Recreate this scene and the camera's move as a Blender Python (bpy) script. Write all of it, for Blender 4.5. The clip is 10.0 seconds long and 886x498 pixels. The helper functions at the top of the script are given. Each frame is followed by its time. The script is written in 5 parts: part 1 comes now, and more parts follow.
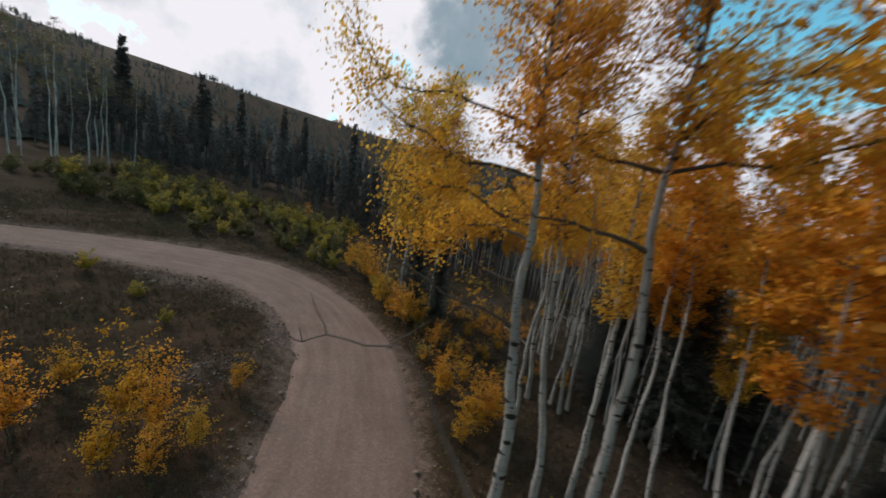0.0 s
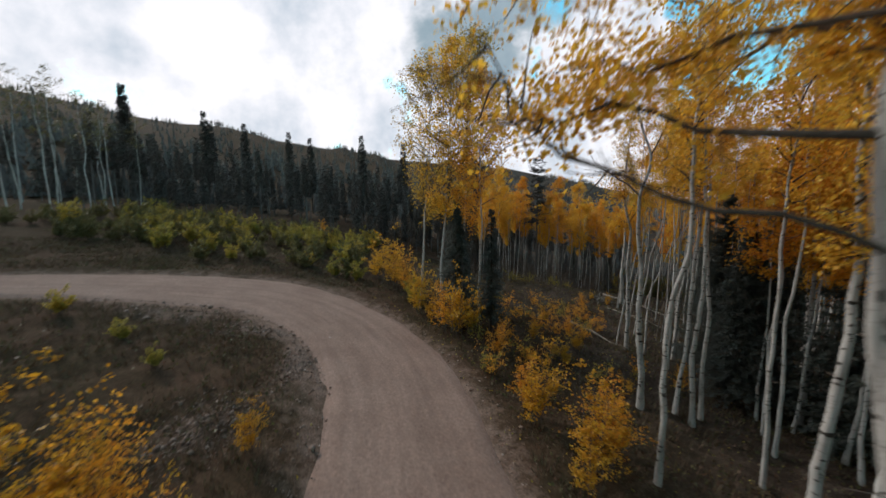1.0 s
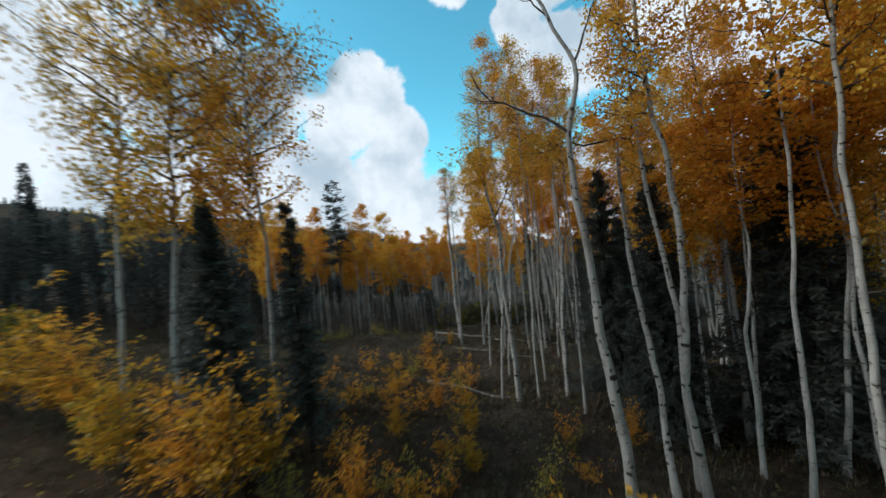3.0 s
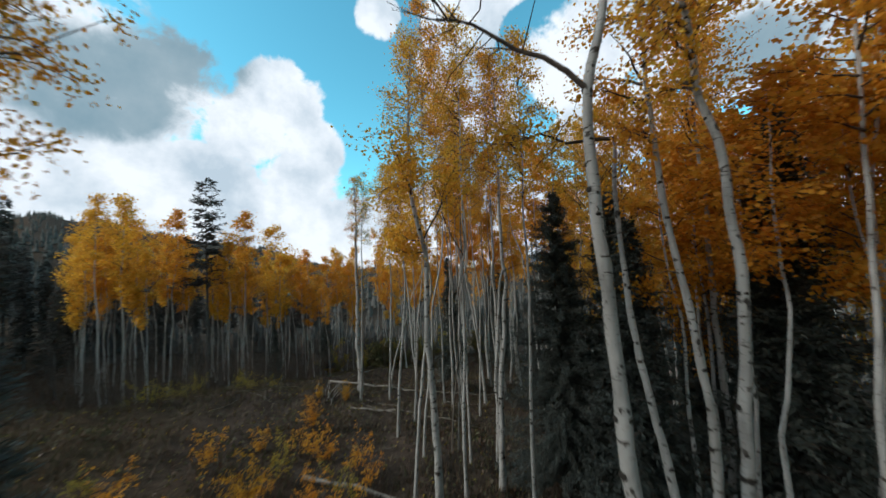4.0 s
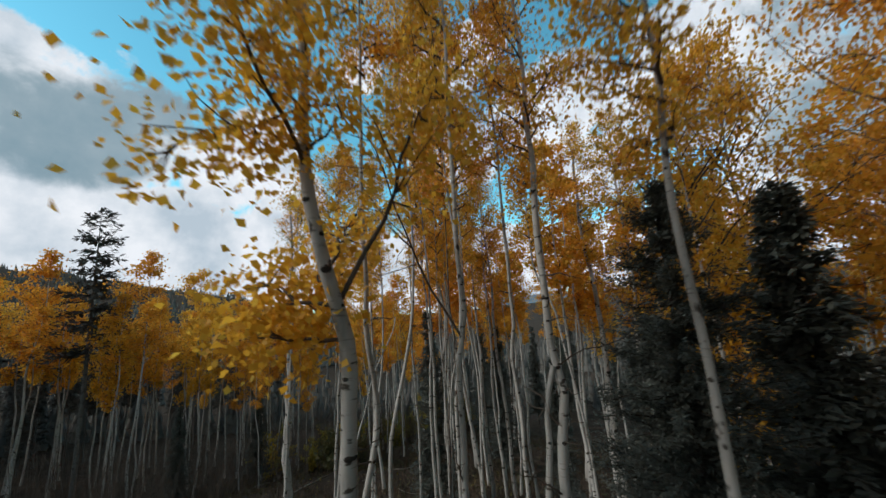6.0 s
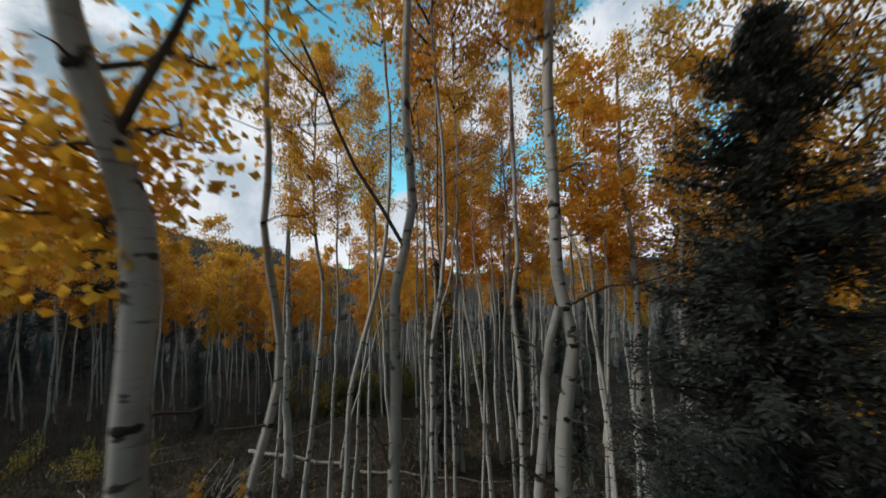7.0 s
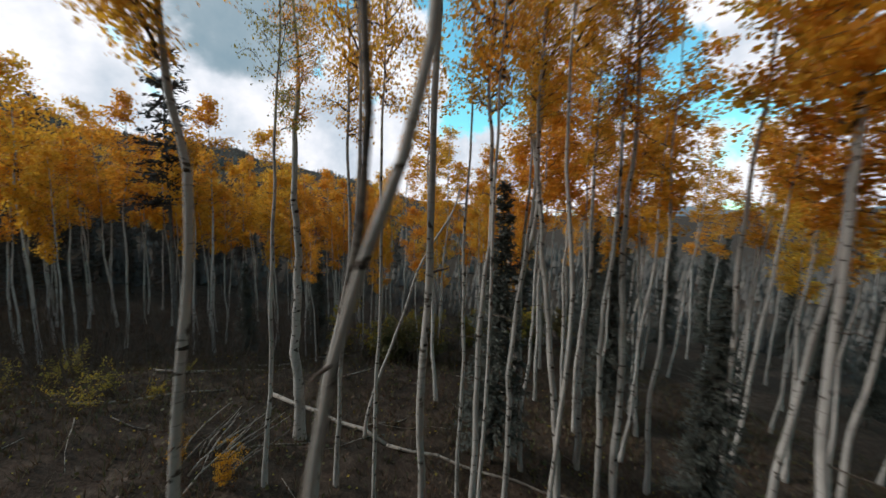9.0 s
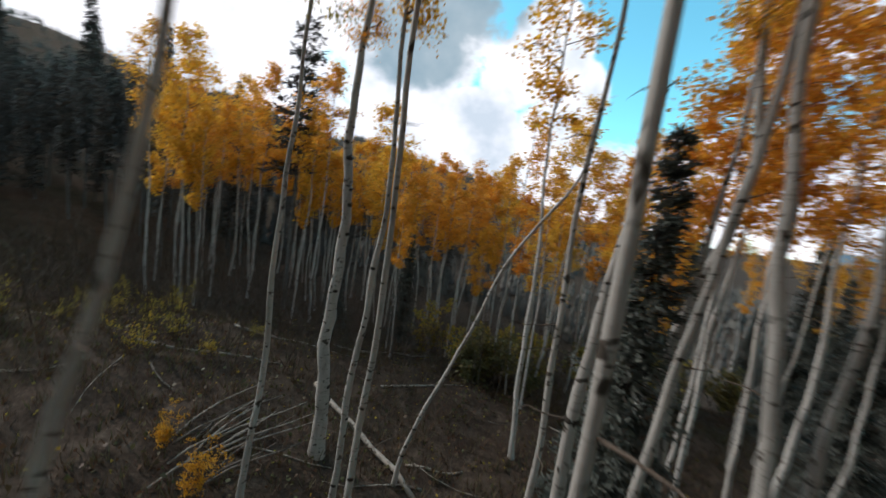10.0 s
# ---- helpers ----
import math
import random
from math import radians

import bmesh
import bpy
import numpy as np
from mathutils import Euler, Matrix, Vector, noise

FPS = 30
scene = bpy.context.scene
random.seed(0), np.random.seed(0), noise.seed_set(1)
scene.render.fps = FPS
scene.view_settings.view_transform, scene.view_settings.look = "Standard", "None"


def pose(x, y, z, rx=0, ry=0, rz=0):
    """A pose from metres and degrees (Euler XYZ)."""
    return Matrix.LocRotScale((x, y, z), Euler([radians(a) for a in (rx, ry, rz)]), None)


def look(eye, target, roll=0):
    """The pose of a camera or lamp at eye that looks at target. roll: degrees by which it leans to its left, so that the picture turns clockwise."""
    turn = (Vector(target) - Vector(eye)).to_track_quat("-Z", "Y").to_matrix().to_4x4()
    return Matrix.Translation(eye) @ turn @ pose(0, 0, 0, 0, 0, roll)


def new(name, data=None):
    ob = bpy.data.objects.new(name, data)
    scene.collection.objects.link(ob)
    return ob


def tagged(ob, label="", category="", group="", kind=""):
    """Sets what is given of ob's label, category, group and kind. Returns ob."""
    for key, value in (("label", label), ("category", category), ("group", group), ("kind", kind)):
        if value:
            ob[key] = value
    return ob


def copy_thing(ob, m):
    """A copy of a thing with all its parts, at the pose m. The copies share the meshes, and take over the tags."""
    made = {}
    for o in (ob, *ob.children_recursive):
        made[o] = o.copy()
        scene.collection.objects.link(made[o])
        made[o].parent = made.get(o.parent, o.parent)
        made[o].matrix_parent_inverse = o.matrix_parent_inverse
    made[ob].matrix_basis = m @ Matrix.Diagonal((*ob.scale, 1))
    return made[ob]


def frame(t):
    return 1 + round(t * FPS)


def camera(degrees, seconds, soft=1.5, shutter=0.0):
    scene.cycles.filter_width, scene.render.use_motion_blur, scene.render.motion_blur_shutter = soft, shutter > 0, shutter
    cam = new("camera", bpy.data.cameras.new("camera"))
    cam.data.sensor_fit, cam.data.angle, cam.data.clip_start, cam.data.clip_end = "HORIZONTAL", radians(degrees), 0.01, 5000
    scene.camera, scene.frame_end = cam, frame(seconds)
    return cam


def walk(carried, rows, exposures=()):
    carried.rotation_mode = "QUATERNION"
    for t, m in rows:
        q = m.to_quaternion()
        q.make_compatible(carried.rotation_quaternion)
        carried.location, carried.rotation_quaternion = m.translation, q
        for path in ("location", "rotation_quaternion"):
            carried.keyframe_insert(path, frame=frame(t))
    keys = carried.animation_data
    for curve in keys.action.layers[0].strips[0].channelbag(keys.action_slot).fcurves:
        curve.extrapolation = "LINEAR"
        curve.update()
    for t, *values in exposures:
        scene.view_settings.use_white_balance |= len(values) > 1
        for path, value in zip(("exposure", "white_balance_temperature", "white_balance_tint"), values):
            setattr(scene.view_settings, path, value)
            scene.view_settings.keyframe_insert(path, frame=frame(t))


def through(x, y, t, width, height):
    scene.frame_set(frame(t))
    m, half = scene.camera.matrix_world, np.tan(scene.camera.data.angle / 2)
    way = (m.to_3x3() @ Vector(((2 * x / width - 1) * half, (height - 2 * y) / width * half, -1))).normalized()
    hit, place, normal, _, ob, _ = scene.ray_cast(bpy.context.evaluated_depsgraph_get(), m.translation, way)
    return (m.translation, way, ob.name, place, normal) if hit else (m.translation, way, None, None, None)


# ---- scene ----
cam = camera(104.0, 10.0, soft=1.5, shutter=0.5)
PATH = [
    (0, (-0.084, 0.221, 3.356), (0.082, 2.191, 3.05), 8.0),
    (0.25, (-0.304, 0.945, 2.945), (-0.217, 2.918, 2.626), 6.5),
    (0.5, (-0.531, 1.722, 2.538), (-0.492, 3.696, 2.224), 4.7),
    (0.75, (-0.762, 2.549, 2.144), (-0.731, 4.528, 1.856), 2.3),
    (1, (-0.981, 3.42, 1.775), (-0.918, 5.404, 1.531), -0.4),
    (1.25, (-1.172, 4.324, 1.447), (-1.033, 6.31, 1.256), -2.9),
    (1.5, (-1.305, 5.238, 1.165), (-1.056, 7.218, 1.028), -5.1),
    (1.75, (-1.354, 6.138, 0.93), (-0.967, 8.098, 0.839), -6.7),
    (2, (-1.307, 7.01, 0.74), (-0.764, 8.933, 0.681), -7.7),
    (2.25, (-1.158, 7.841, 0.587), (-0.448, 9.71, 0.549), -8.1),
    (2.5, (-0.915, 8.633, 0.472), (-0.038, 10.43, 0.447), -7.8),
    (2.75, (-0.589, 9.388, 0.394), (0.449, 11.098, 0.38), -7.2),
    (3, (-0.193, 10.106, 0.35), (0.991, 11.718, 0.351), -6.4),
    (3.25, (0.26, 10.784, 0.341), (1.571, 12.295, 0.363), -5.6),
    (3.5, (0.756, 11.42, 0.366), (2.172, 12.831, 0.412), -4.6),
    (3.75, (1.282, 12.011, 0.422), (2.782, 13.332, 0.498), -3.5),
    (4, (1.824, 12.559, 0.508), (3.383, 13.806, 0.617), -2.7),
    (4.25, (2.366, 13.064, 0.618), (3.963, 14.26, 0.764), -2.3),
    (4.5, (2.9, 13.528, 0.741), (4.517, 14.69, 0.929), -2.3),
    (4.75, (3.416, 13.95, 0.861), (5.043, 15.089, 1.093), -2.3),
    (5, (3.908, 14.328, 0.964), (5.54, 15.451, 1.242), -2.5),
    (5.25, (4.373, 14.662, 1.032), (6.004, 15.774, 1.357), -2.8),
    (5.5, (4.809, 14.948, 1.06), (6.435, 16.056, 1.418), -3.3),
    (5.75, (5.213, 15.182, 1.044), (6.832, 16.297, 1.41), -3.8),
    (6, (5.588, 15.364, 0.989), (7.198, 16.498, 1.34), -4.0),
    (6.25, (5.937, 15.495, 0.906), (7.533, 16.659, 1.224), -3.5),
    (6.5, (6.266, 15.584, 0.808), (7.841, 16.787, 1.077), -2.7),
    (6.75, (6.58, 15.644, 0.707), (8.129, 16.892, 0.916), -2.1),
    (7, (6.886, 15.696, 0.617), (8.404, 16.991, 0.755), -1.5),
    (7.25, (7.19, 15.766, 0.548), (8.676, 17.103, 0.607), -0.6),
    (7.5, (7.494, 15.874, 0.498), (8.949, 17.245, 0.479), 0.2),
    (7.75, (7.8, 16.04, 0.462), (9.227, 17.439, 0.378), 0.7),
    (8, (8.116, 16.269, 0.44), (9.514, 17.693, 0.306), 1.0),
    (8.25, (8.452, 16.561, 0.43), (9.814, 18.015, 0.259), 1.0),
    (8.5, (8.82, 16.902, 0.421), (10.136, 18.395, 0.227), 1.0),
    (8.75, (9.231, 17.278, 0.403), (10.484, 18.823, 0.195), 1.3),
    (9, (9.68, 17.679, 0.364), (10.844, 19.29, 0.144), 1.9),
    (9.25, (10.156, 18.1, 0.29), (11.197, 19.792, 0.057), 3.0),
    (9.5, (10.639, 18.551, 0.171), (11.53, 20.326, -0.07), 4.2),
    (9.75, (11.11, 19.045, -0.003), (11.829, 20.896, -0.243), 5.7),
    (10, (11.56, 19.589, -0.236), (12.066, 21.508, -0.481), 8.7),
]
walk(cam, [(t, look(eye, target, roll)) for t, eye, target, roll in PATH], [(0.0, 0.1, 6500, 14), (1.0, 0.3, 6450, 12), (2.5, 0.25, 6050, 5), (3.0, 0.2, 5950, 4), (4.5, 0.32, 6150, 6), (5.0, 0.25, 6150, 6), (6.5, 0.10, 6300, 8), (7.25, 0.14, 6300, 8), (8.0, 0.2, 6400, 10), (9.0, 0.32, 6400, 11), (10.0, 0.55, 6350, 12)])

# daylight
SUN_AZ, SUN_EL = -52.0, 33.0
world = bpy.data.worlds.new("sky")
scene.world = world
world.use_nodes = True
wn, wl = world.node_tree.nodes, world.node_tree.links
wn.clear()


def wnode(kind, **kw):
    n = wn.new(kind)
    for k, v in kw.items():
        n.inputs[k].default_value = v
    return n


sky = wnode("ShaderNodeTexSky")
sky.sky_type = "NISHITA"
sky.sun_disc = False
sky.sun_elevation = radians(SUN_EL)
sky.sun_rotation = radians(SUN_AZ)
sky.altitude = 600
sky.ozone_density = 0.3
sky.air_density = 1.0
sky.dust_density = 0.6
way = wnode("ShaderNodeTexCoord")
fine = wnode("ShaderNodeTexNoise", Scale=9.0, Detail=10.0, Roughness=0.62, Distortion=0.2)
wl.new(way.outputs["Generated"], fine.inputs["Vector"])


def wmath(kind, a, b, c=None):
    n = wn.new("ShaderNodeMath")
    n.operation = kind
    for k, v in enumerate((a, b, c)):
        if isinstance(v, (int, float)):
            n.inputs[k].default_value = v
        elif v is not None:
            wl.new(v, n.inputs[k])
    return n.outputs[0]


def cloud_field(clouds, ragged):
    """How deep a direction lies inside the nearest of the clouds (azimuth, elevation, half width, half height in degrees)."""
    depth = -1.0
    for az, el, wide, tall in clouds:
        a, e = radians(az), radians(el)
        off = wn.new("ShaderNodeVectorMath")
        off.operation = "SUBTRACT"
        off.inputs[1].default_value = (math.sin(a) * math.cos(e), math.cos(a) * math.cos(e), math.sin(e))
        wl.new(way.outputs["Generated"], off.inputs[0])
        size = wn.new("ShaderNodeVectorMath")
        size.operation = "MULTIPLY"
        size.inputs[1].default_value = (1 / radians(wide), 1 / radians(wide), 1 / radians(tall))
        wl.new(off.outputs[0], size.inputs[0])
        far = wn.new("ShaderNodeVectorMath")
        far.operation = "LENGTH"
        wl.new(size.outputs[0], far.inputs[0])
        depth = wmath("MAXIMUM", depth, wmath("SUBTRACT", 1.0, wmath("POWER", far.outputs["Value"], 2.6)))
    return wmath("MULTIPLY_ADD", wmath("SUBTRACT", fine.outputs["Fac"], 0.5), ragged, depth)


# one heaped cloud, a low bank over the hills, a broken field in the east, thick cloud in the west and, out of view,
# behind
CLOUDS = [(27, 25, 6.0, 5.5), (31, 19, 5, 5.5), (29, 14, 7, 5), (22, 20, 6, 5), (24, 9, 14, 7), (8, 10, 17, 8), (16, 14, 9, 5), (3, 23, 15, 9), (-25, 20, 25, 19), (-60, 25, 30, 22), (-95, 25, 32, 25),
          (42, 37, 3.0, 3.6), (56, 36, 5.5, 5), (64, 40, 4, 3.5), (52, 31, 3.5, 3.5), (58, 25, 7, 6), (76, 29, 10, 7), (79, 20, 8, 6), (97, 28, 12, 10), (106, 17, 11, 9), (52, 6, 30, 8), (97, 6, 28, 8), (14, 3, 24, 6), (-40, 6, 40, 10),
          (140, 30, 32, 22), (178, 40, 36, 26), (-140, 32, 36, 26), (-60, 60, 26, 20)]
# last three: unseen grey cloud added behind to dim surfaces that face it
GREYS = [(6, 23, 10, 6.5), (14, 28, 8, 4), (107, 17, 9, 8), (95, 24, 7, 4), (-85, 38, 24, 12), (178, 38, 44, 32), (-140, 32, 38, 30), (140, 30, 34, 24)]
cover = wn.new("ShaderNodeMapRange")
cover.interpolation_type = "SMOOTHSTEP"
cover.inputs["From Min"].default_value, cover.inputs["From Max"].default_value = -0.05, 0.4
wl.new(cloud_field(CLOUDS, 2.9), cover.inputs["Value"])
dark = wn.new("ShaderNodeMapRange")
dark.interpolation_type = "SMOOTHSTEP"
dark.inputs["From Min"].default_value, dark.inputs["From Max"].default_value = -0.15, 0.75
wl.new(cloud_field(GREYS, 2.4), dark.inputs["Value"])
thick = wnode("ShaderNodeTexNoise", Scale=4.5, Detail=7.0, Roughness=0.58)
wl.new(way.outputs["Generated"], thick.inputs["Vector"])
shade = wn.new("ShaderNodeValToRGB")
shade.color_ramp.elements[0].position, shade.color_ramp.elements[0].color = 0.44, (0.96, 0.965, 1.0, 1)
shade.color_ramp.elements[1].position, shade.color_ramp.elements[1].color = 0.64, (0.54, 0.62, 0.70, 1)
wl.new(thick.outputs["Fac"], shade.inputs["Fac"])
under = wn.new("ShaderNodeMix")
under.data_type = "RGBA"
under.inputs[7].default_value = (0.15, 0.265, 0.325, 1)
wl.new(wmath("MULTIPLY", dark.outputs[0], 0.74), under.inputs[0])
wl.new(shade.outputs[0], under.inputs[6])
cloud = wnode("ShaderNodeBackground", Strength=0.85)
wl.new(under.outputs[2], cloud.inputs["Color"])
clear = wnode("ShaderNodeBackground", Strength=0.2)
tinted = wn.new("ShaderNodeMix")
tinted.data_type, tinted.blend_type = "RGBA", "MULTIPLY"
tinted.inputs[0].default_value = 1.0
tinted.inputs[7].default_value = (0.56, 1.17, 1.0, 1)
wl.new(sky.outputs[0], tinted.inputs[6])
wl.new(tinted.outputs[2], clear.inputs["Color"])
mixed = wn.new("ShaderNodeMixShader")
wl.new(cover.outputs[0], mixed.inputs["Fac"])
wl.new(clear.outputs[0], mixed.inputs[1])
wl.new(cloud.outputs[0], mixed.inputs[2])
wout = wn.new("ShaderNodeOutputWorld")
wl.new(mixed.outputs[0], wout.inputs["Surface"])

sun = new("sun", bpy.data.lights.new("sun", "SUN"))
sun.data.energy, sun.data.angle, sun.data.color = 2.0, radians(14), (1.0, 0.95, 0.88)
sx, sy = math.sin(radians(SUN_AZ)) * math.cos(radians(SUN_EL)), math.cos(radians(SUN_AZ)) * math.cos(radians(SUN_EL))
sun.matrix_world = look((60 * sx, 60 * sy, 60 * math.sin(radians(SUN_EL))), (0, 0, 0))

# ---- materials ----


def material(name, rough=0.8):
    m = bpy.data.materials.new(name)
    m.use_nodes = True
    n = m.node_tree.nodes
    b = n["Principled BSDF"]
    b.inputs["Roughness"].default_value = rough
    b.inputs["Specular IOR Level"].default_value = 0.25
    return m, n, m.node_tree.links, b


def noise_node(n, l, scale, detail=4.0, rough=0.55, vec=None, stretch=None):
    t = n.new("ShaderNodeTexNoise")
    t.inputs["Scale"].default_value, t.inputs["Detail"].default_value, t.inputs["Roughness"].default_value = scale, detail, rough
    c = n.new("ShaderNodeTexCoord")
    src = c.outputs["Object"] if vec is None else vec
    if stretch:
        mp = n.new("ShaderNodeMapping")
        mp.inputs["Scale"].default_value = stretch
        l.new(src, mp.inputs["Vector"])
        src = mp.outputs[0]
    l.new(src, t.inputs["Vector"])
    return t


def ramp_node(n, l, src, stops):
    r = n.new("ShaderNodeValToRGB")
    els = r.color_ramp.elements
    while len(els) < len(stops):
        els.new(0.5)
    for e, (p, c) in zip(els, stops):
        e.position, e.color = p, (*c, 1)
    l.new(src, r.inputs["Fac"])
    return r


def mix_node(n, l, fac, a, b, kind="MIX"):
    m = n.new("ShaderNodeMix")
    m.data_type, m.blend_type = "RGBA", kind
    for s, v in ((0, fac), (6, a), (7, b)):
        if isinstance(v, (int, float)):
            m.inputs[s].default_value = v
        elif isinstance(v, tuple):
            m.inputs[s].default_value = (*v, 1)
        else:
            l.new(v, m.inputs[s])
    return m.outputs[2]


def bump_node(n, l, b, src, strength, dist):
    u = n.new("ShaderNodeBump")
    u.inputs["Strength"].default_value, u.inputs["Distance"].default_value = strength, dist
    l.new(src, u.inputs["Height"])
    l.new(u.outputs[0], b.inputs["Normal"])


def aspen_bark(name, pale, dark, amount):
    """Smooth pale bark with thin cross rings, dark knots and grey blotches."""
    m, n, l, b = material(name, 0.65)
    tone = noise_node(n, l, 1.0, 4, 0.6, stretch=(6, 6, 1.6))
    base = ramp_node(n, l, tone.outputs["Fac"], [(0.35, tuple(0.62 * c for c in pale)), (0.52, tuple(0.9 * c for c in pale)), (0.7, pale)])
    rings = noise_node(n, l, 1.0, 3, 0.6, stretch=(5, 5, 46))
    cut = ramp_node(n, l, rings.outputs["Fac"], [(0.60 - amount, (0, 0, 0)), (0.69 - amount, (0.62, 0.62, 0.62))])
    col = mix_node(n, l, cut.outputs[0], base.outputs[0], tuple(1.6 * c for c in dark))
    for size, edge, tint in (((8, 8, 18), 0.64, 1.7), ((10, 10, 8), 0.65, 1.3)):
        knots = noise_node(n, l, 1.0, 2, 0.5, stretch=size)
        pm = ramp_node(n, l, knots.outputs["Fac"], [(edge - amount, (0, 0, 0)), (edge + 0.045 - amount, (1, 1, 1))])
        col = mix_node(n, l, pm.outputs[0], col, tuple(tint * c for c in dark))
    l.new(col, b.inputs["Base Color"])
    bump_node(n, l, b, rings.outputs["Fac"], 0.4, 0.01)
    return m


def leaf_material(name, stops, through=0.45, gloss=0.3):
    m = bpy.data.materials.new(name)
    m.use_nodes = True
    n, l = m.node_tree.nodes, m.node_tree.links
    n.clear()
    geo = n.new("ShaderNodeNewGeometry")
    info = n.new("ShaderNodeObjectInfo")
    add = n.new("ShaderNodeMath")
    add.operation = "MULTIPLY_ADD"
    l.new(info.outputs["Random"], add.inputs[0])
    add.inputs[1].default_value = 0.35
    half = n.new("ShaderNodeMath")
    half.operation = "MULTIPLY"
    half.inputs[1].default_value = 0.65
    l.new(geo.outputs["Random Per Island"], half.inputs[0])
    l.new(half.outputs[0], add.inputs[2])
    r = ramp_node(n, l, add.outputs[0], stops)
    d = n.new("ShaderNodeBsdfPrincipled")
    d.inputs["Roughness"].default_value = 0.55
    d.inputs["Specular IOR Level"].default_value = gloss
    t = n.new("ShaderNodeBsdfTranslucent")
    l.new(r.outputs[0], d.inputs["Base Color"])
    l.new(r.outputs[0], t.inputs["Color"])
    mx = n.new("ShaderNodeMixShader")
    mx.inputs["Fac"].default_value = through
    l.new(d.outputs[0], mx.inputs[1])
    l.new(t.outputs[0], mx.inputs[2])
    o = n.new("ShaderNodeOutputMaterial")
    l.new(mx.outputs[0], o.inputs["Surface"])
    return m


BARK = aspen_bark("aspen_bark", (0.385, 0.366, 0.335), (0.034, 0.028, 0.022), 0.0)
# grove bark lifted above BARK: the far stand's haze and light in its tone
BARK_FAR = aspen_bark("aspen_bark_hazed", (0.47, 0.452, 0.42), (0.04, 0.033, 0.026), 0.0)
BARK_DARK = aspen_bark("dead_aspen_bark", (0.16, 0.135, 0.11), (0.03, 0.026, 0.022), 0.06)
GREY_BARK = aspen_bark("grey_conifer_bark", (0.15, 0.143, 0.135), (0.04, 0.036, 0.032), 0.03)
LOGWOOD = aspen_bark("fallen_aspen_bark", (0.34, 0.30, 0.25), (0.05, 0.042, 0.034), 0.03)
SCAR, _n, _l, _b = material("scar_bark", 0.9)
_b.inputs["Base Color"].default_value = (0.030, 0.025, 0.020, 1)
TWIG, _n, _l, _b = material("twig_bark", 0.85)
_t = noise_node(_n, _l, 9.0, 3)
_l.new(ramp_node(_n, _l, _t.outputs["Fac"], [(0.3, (0.055, 0.042, 0.032)), (0.7, (0.13, 0.10, 0.078))]).outputs[0], _b.inputs["Base Color"])
GOLD = leaf_material("gold_leaves", [(0.0, (0.58, 0.25, 0.018)), (0.45, (0.76, 0.41, 0.04)), (0.8, (0.82, 0.51, 0.06)), (1.0, (0.64, 0.49, 0.09))], 0.58)
SAPLING = leaf_material("sapling_leaves", [(0.0, (0.42, 0.18, 0.012)), (0.45, (0.58, 0.30, 0.022)), (0.8, (0.64, 0.38, 0.035)), (1.0, (0.46, 0.36, 0.05))], 0.5)
AMBER = leaf_material("amber_leaves", [(0.0, (0.56, 0.20, 0.02)), (0.5, (0.76, 0.35, 0.035)), (1.0, (0.82, 0.46, 0.055))], 0.58)
OLIVE = leaf_material("dull_gold_leaves", [(0.0, (0.22, 0.15, 0.035)), (0.45, (0.42, 0.27, 0.05)), (0.8, (0.58, 0.36, 0.05)), (1.0, (0.62, 0.45, 0.10))], 0.5)
LIME = leaf_material("yellow_green_leaves", [(0.0, (0.19, 0.19, 0.045)), (0.5, (0.34, 0.28, 0.05)), (1.0, (0.55, 0.34, 0.03))])
SHRUBLEAF = leaf_material("shrub_leaves", [(0.0, (0.080, 0.084, 0.034)), (0.5, (0.130, 0.118, 0.044)), (0.85, (0.20, 0.155, 0.045)), (1.0, (0.32, 0.22, 0.04))], 0.35)
NEEDLE = leaf_material("spruce_needles", [(0.0, (0.060, 0.067, 0.060)), (0.6, (0.098, 0.107, 0.093)), (1.0, (0.14, 0.148, 0.12))], 0.25, 0.15)
# needles of the distant conifers, greyed and lifted to carry haze in the colour
FARNEEDLE = leaf_material("hazed_far_needles", [(0.0, (0.078, 0.075, 0.070)), (0.6, (0.112, 0.107, 0.098)), (1.0, (0.15, 0.14, 0.12))], 0.12, 0.0)
GRASS = leaf_material("dry_grass", [(0.0, (0.055, 0.030, 0.020)), (0.4, (0.10, 0.062, 0.036)), (0.7, (0.070, 0.075, 0.030)), (0.88, (0.15, 0.11, 0.065)), (1.0, (0.24, 0.19, 0.12))], 0.25)
HEATH = leaf_material("heath_leaves", [(0.0, (0.055, 0.028, 0.018)), (0.45, (0.095, 0.055, 0.030)), (0.75, (0.062, 0.072, 0.024)), (1.0, (0.15, 0.12, 0.04))], 0.25)
SPRUCE_BARK, _n, _l, _b = material("spruce_bark", 0.95)
_t = noise_node(_n, _l, 14.0, 4)
_l.new(ramp_node(_n, _l, _t.outputs["Fac"], [(0.3, (0.022, 0.018, 0.015)), (0.7, (0.055, 0.045, 0.036))]).outputs[0], _b.inputs["Base Color"])
STONE, _n, _l, _b = material("roadside_stone", 0.9)
_g = _n.new("ShaderNodeNewGeometry")
_l.new(ramp_node(_n, _l, _g.outputs["Random Per Island"], [(0.0, (0.09, 0.062, 0.046)), (0.6, (0.19, 0.132, 0.102)), (0.92, (0.25, 0.185, 0.15)), (1.0, (0.40, 0.33, 0.28))]).outputs[0], _b.inputs["Base Color"])

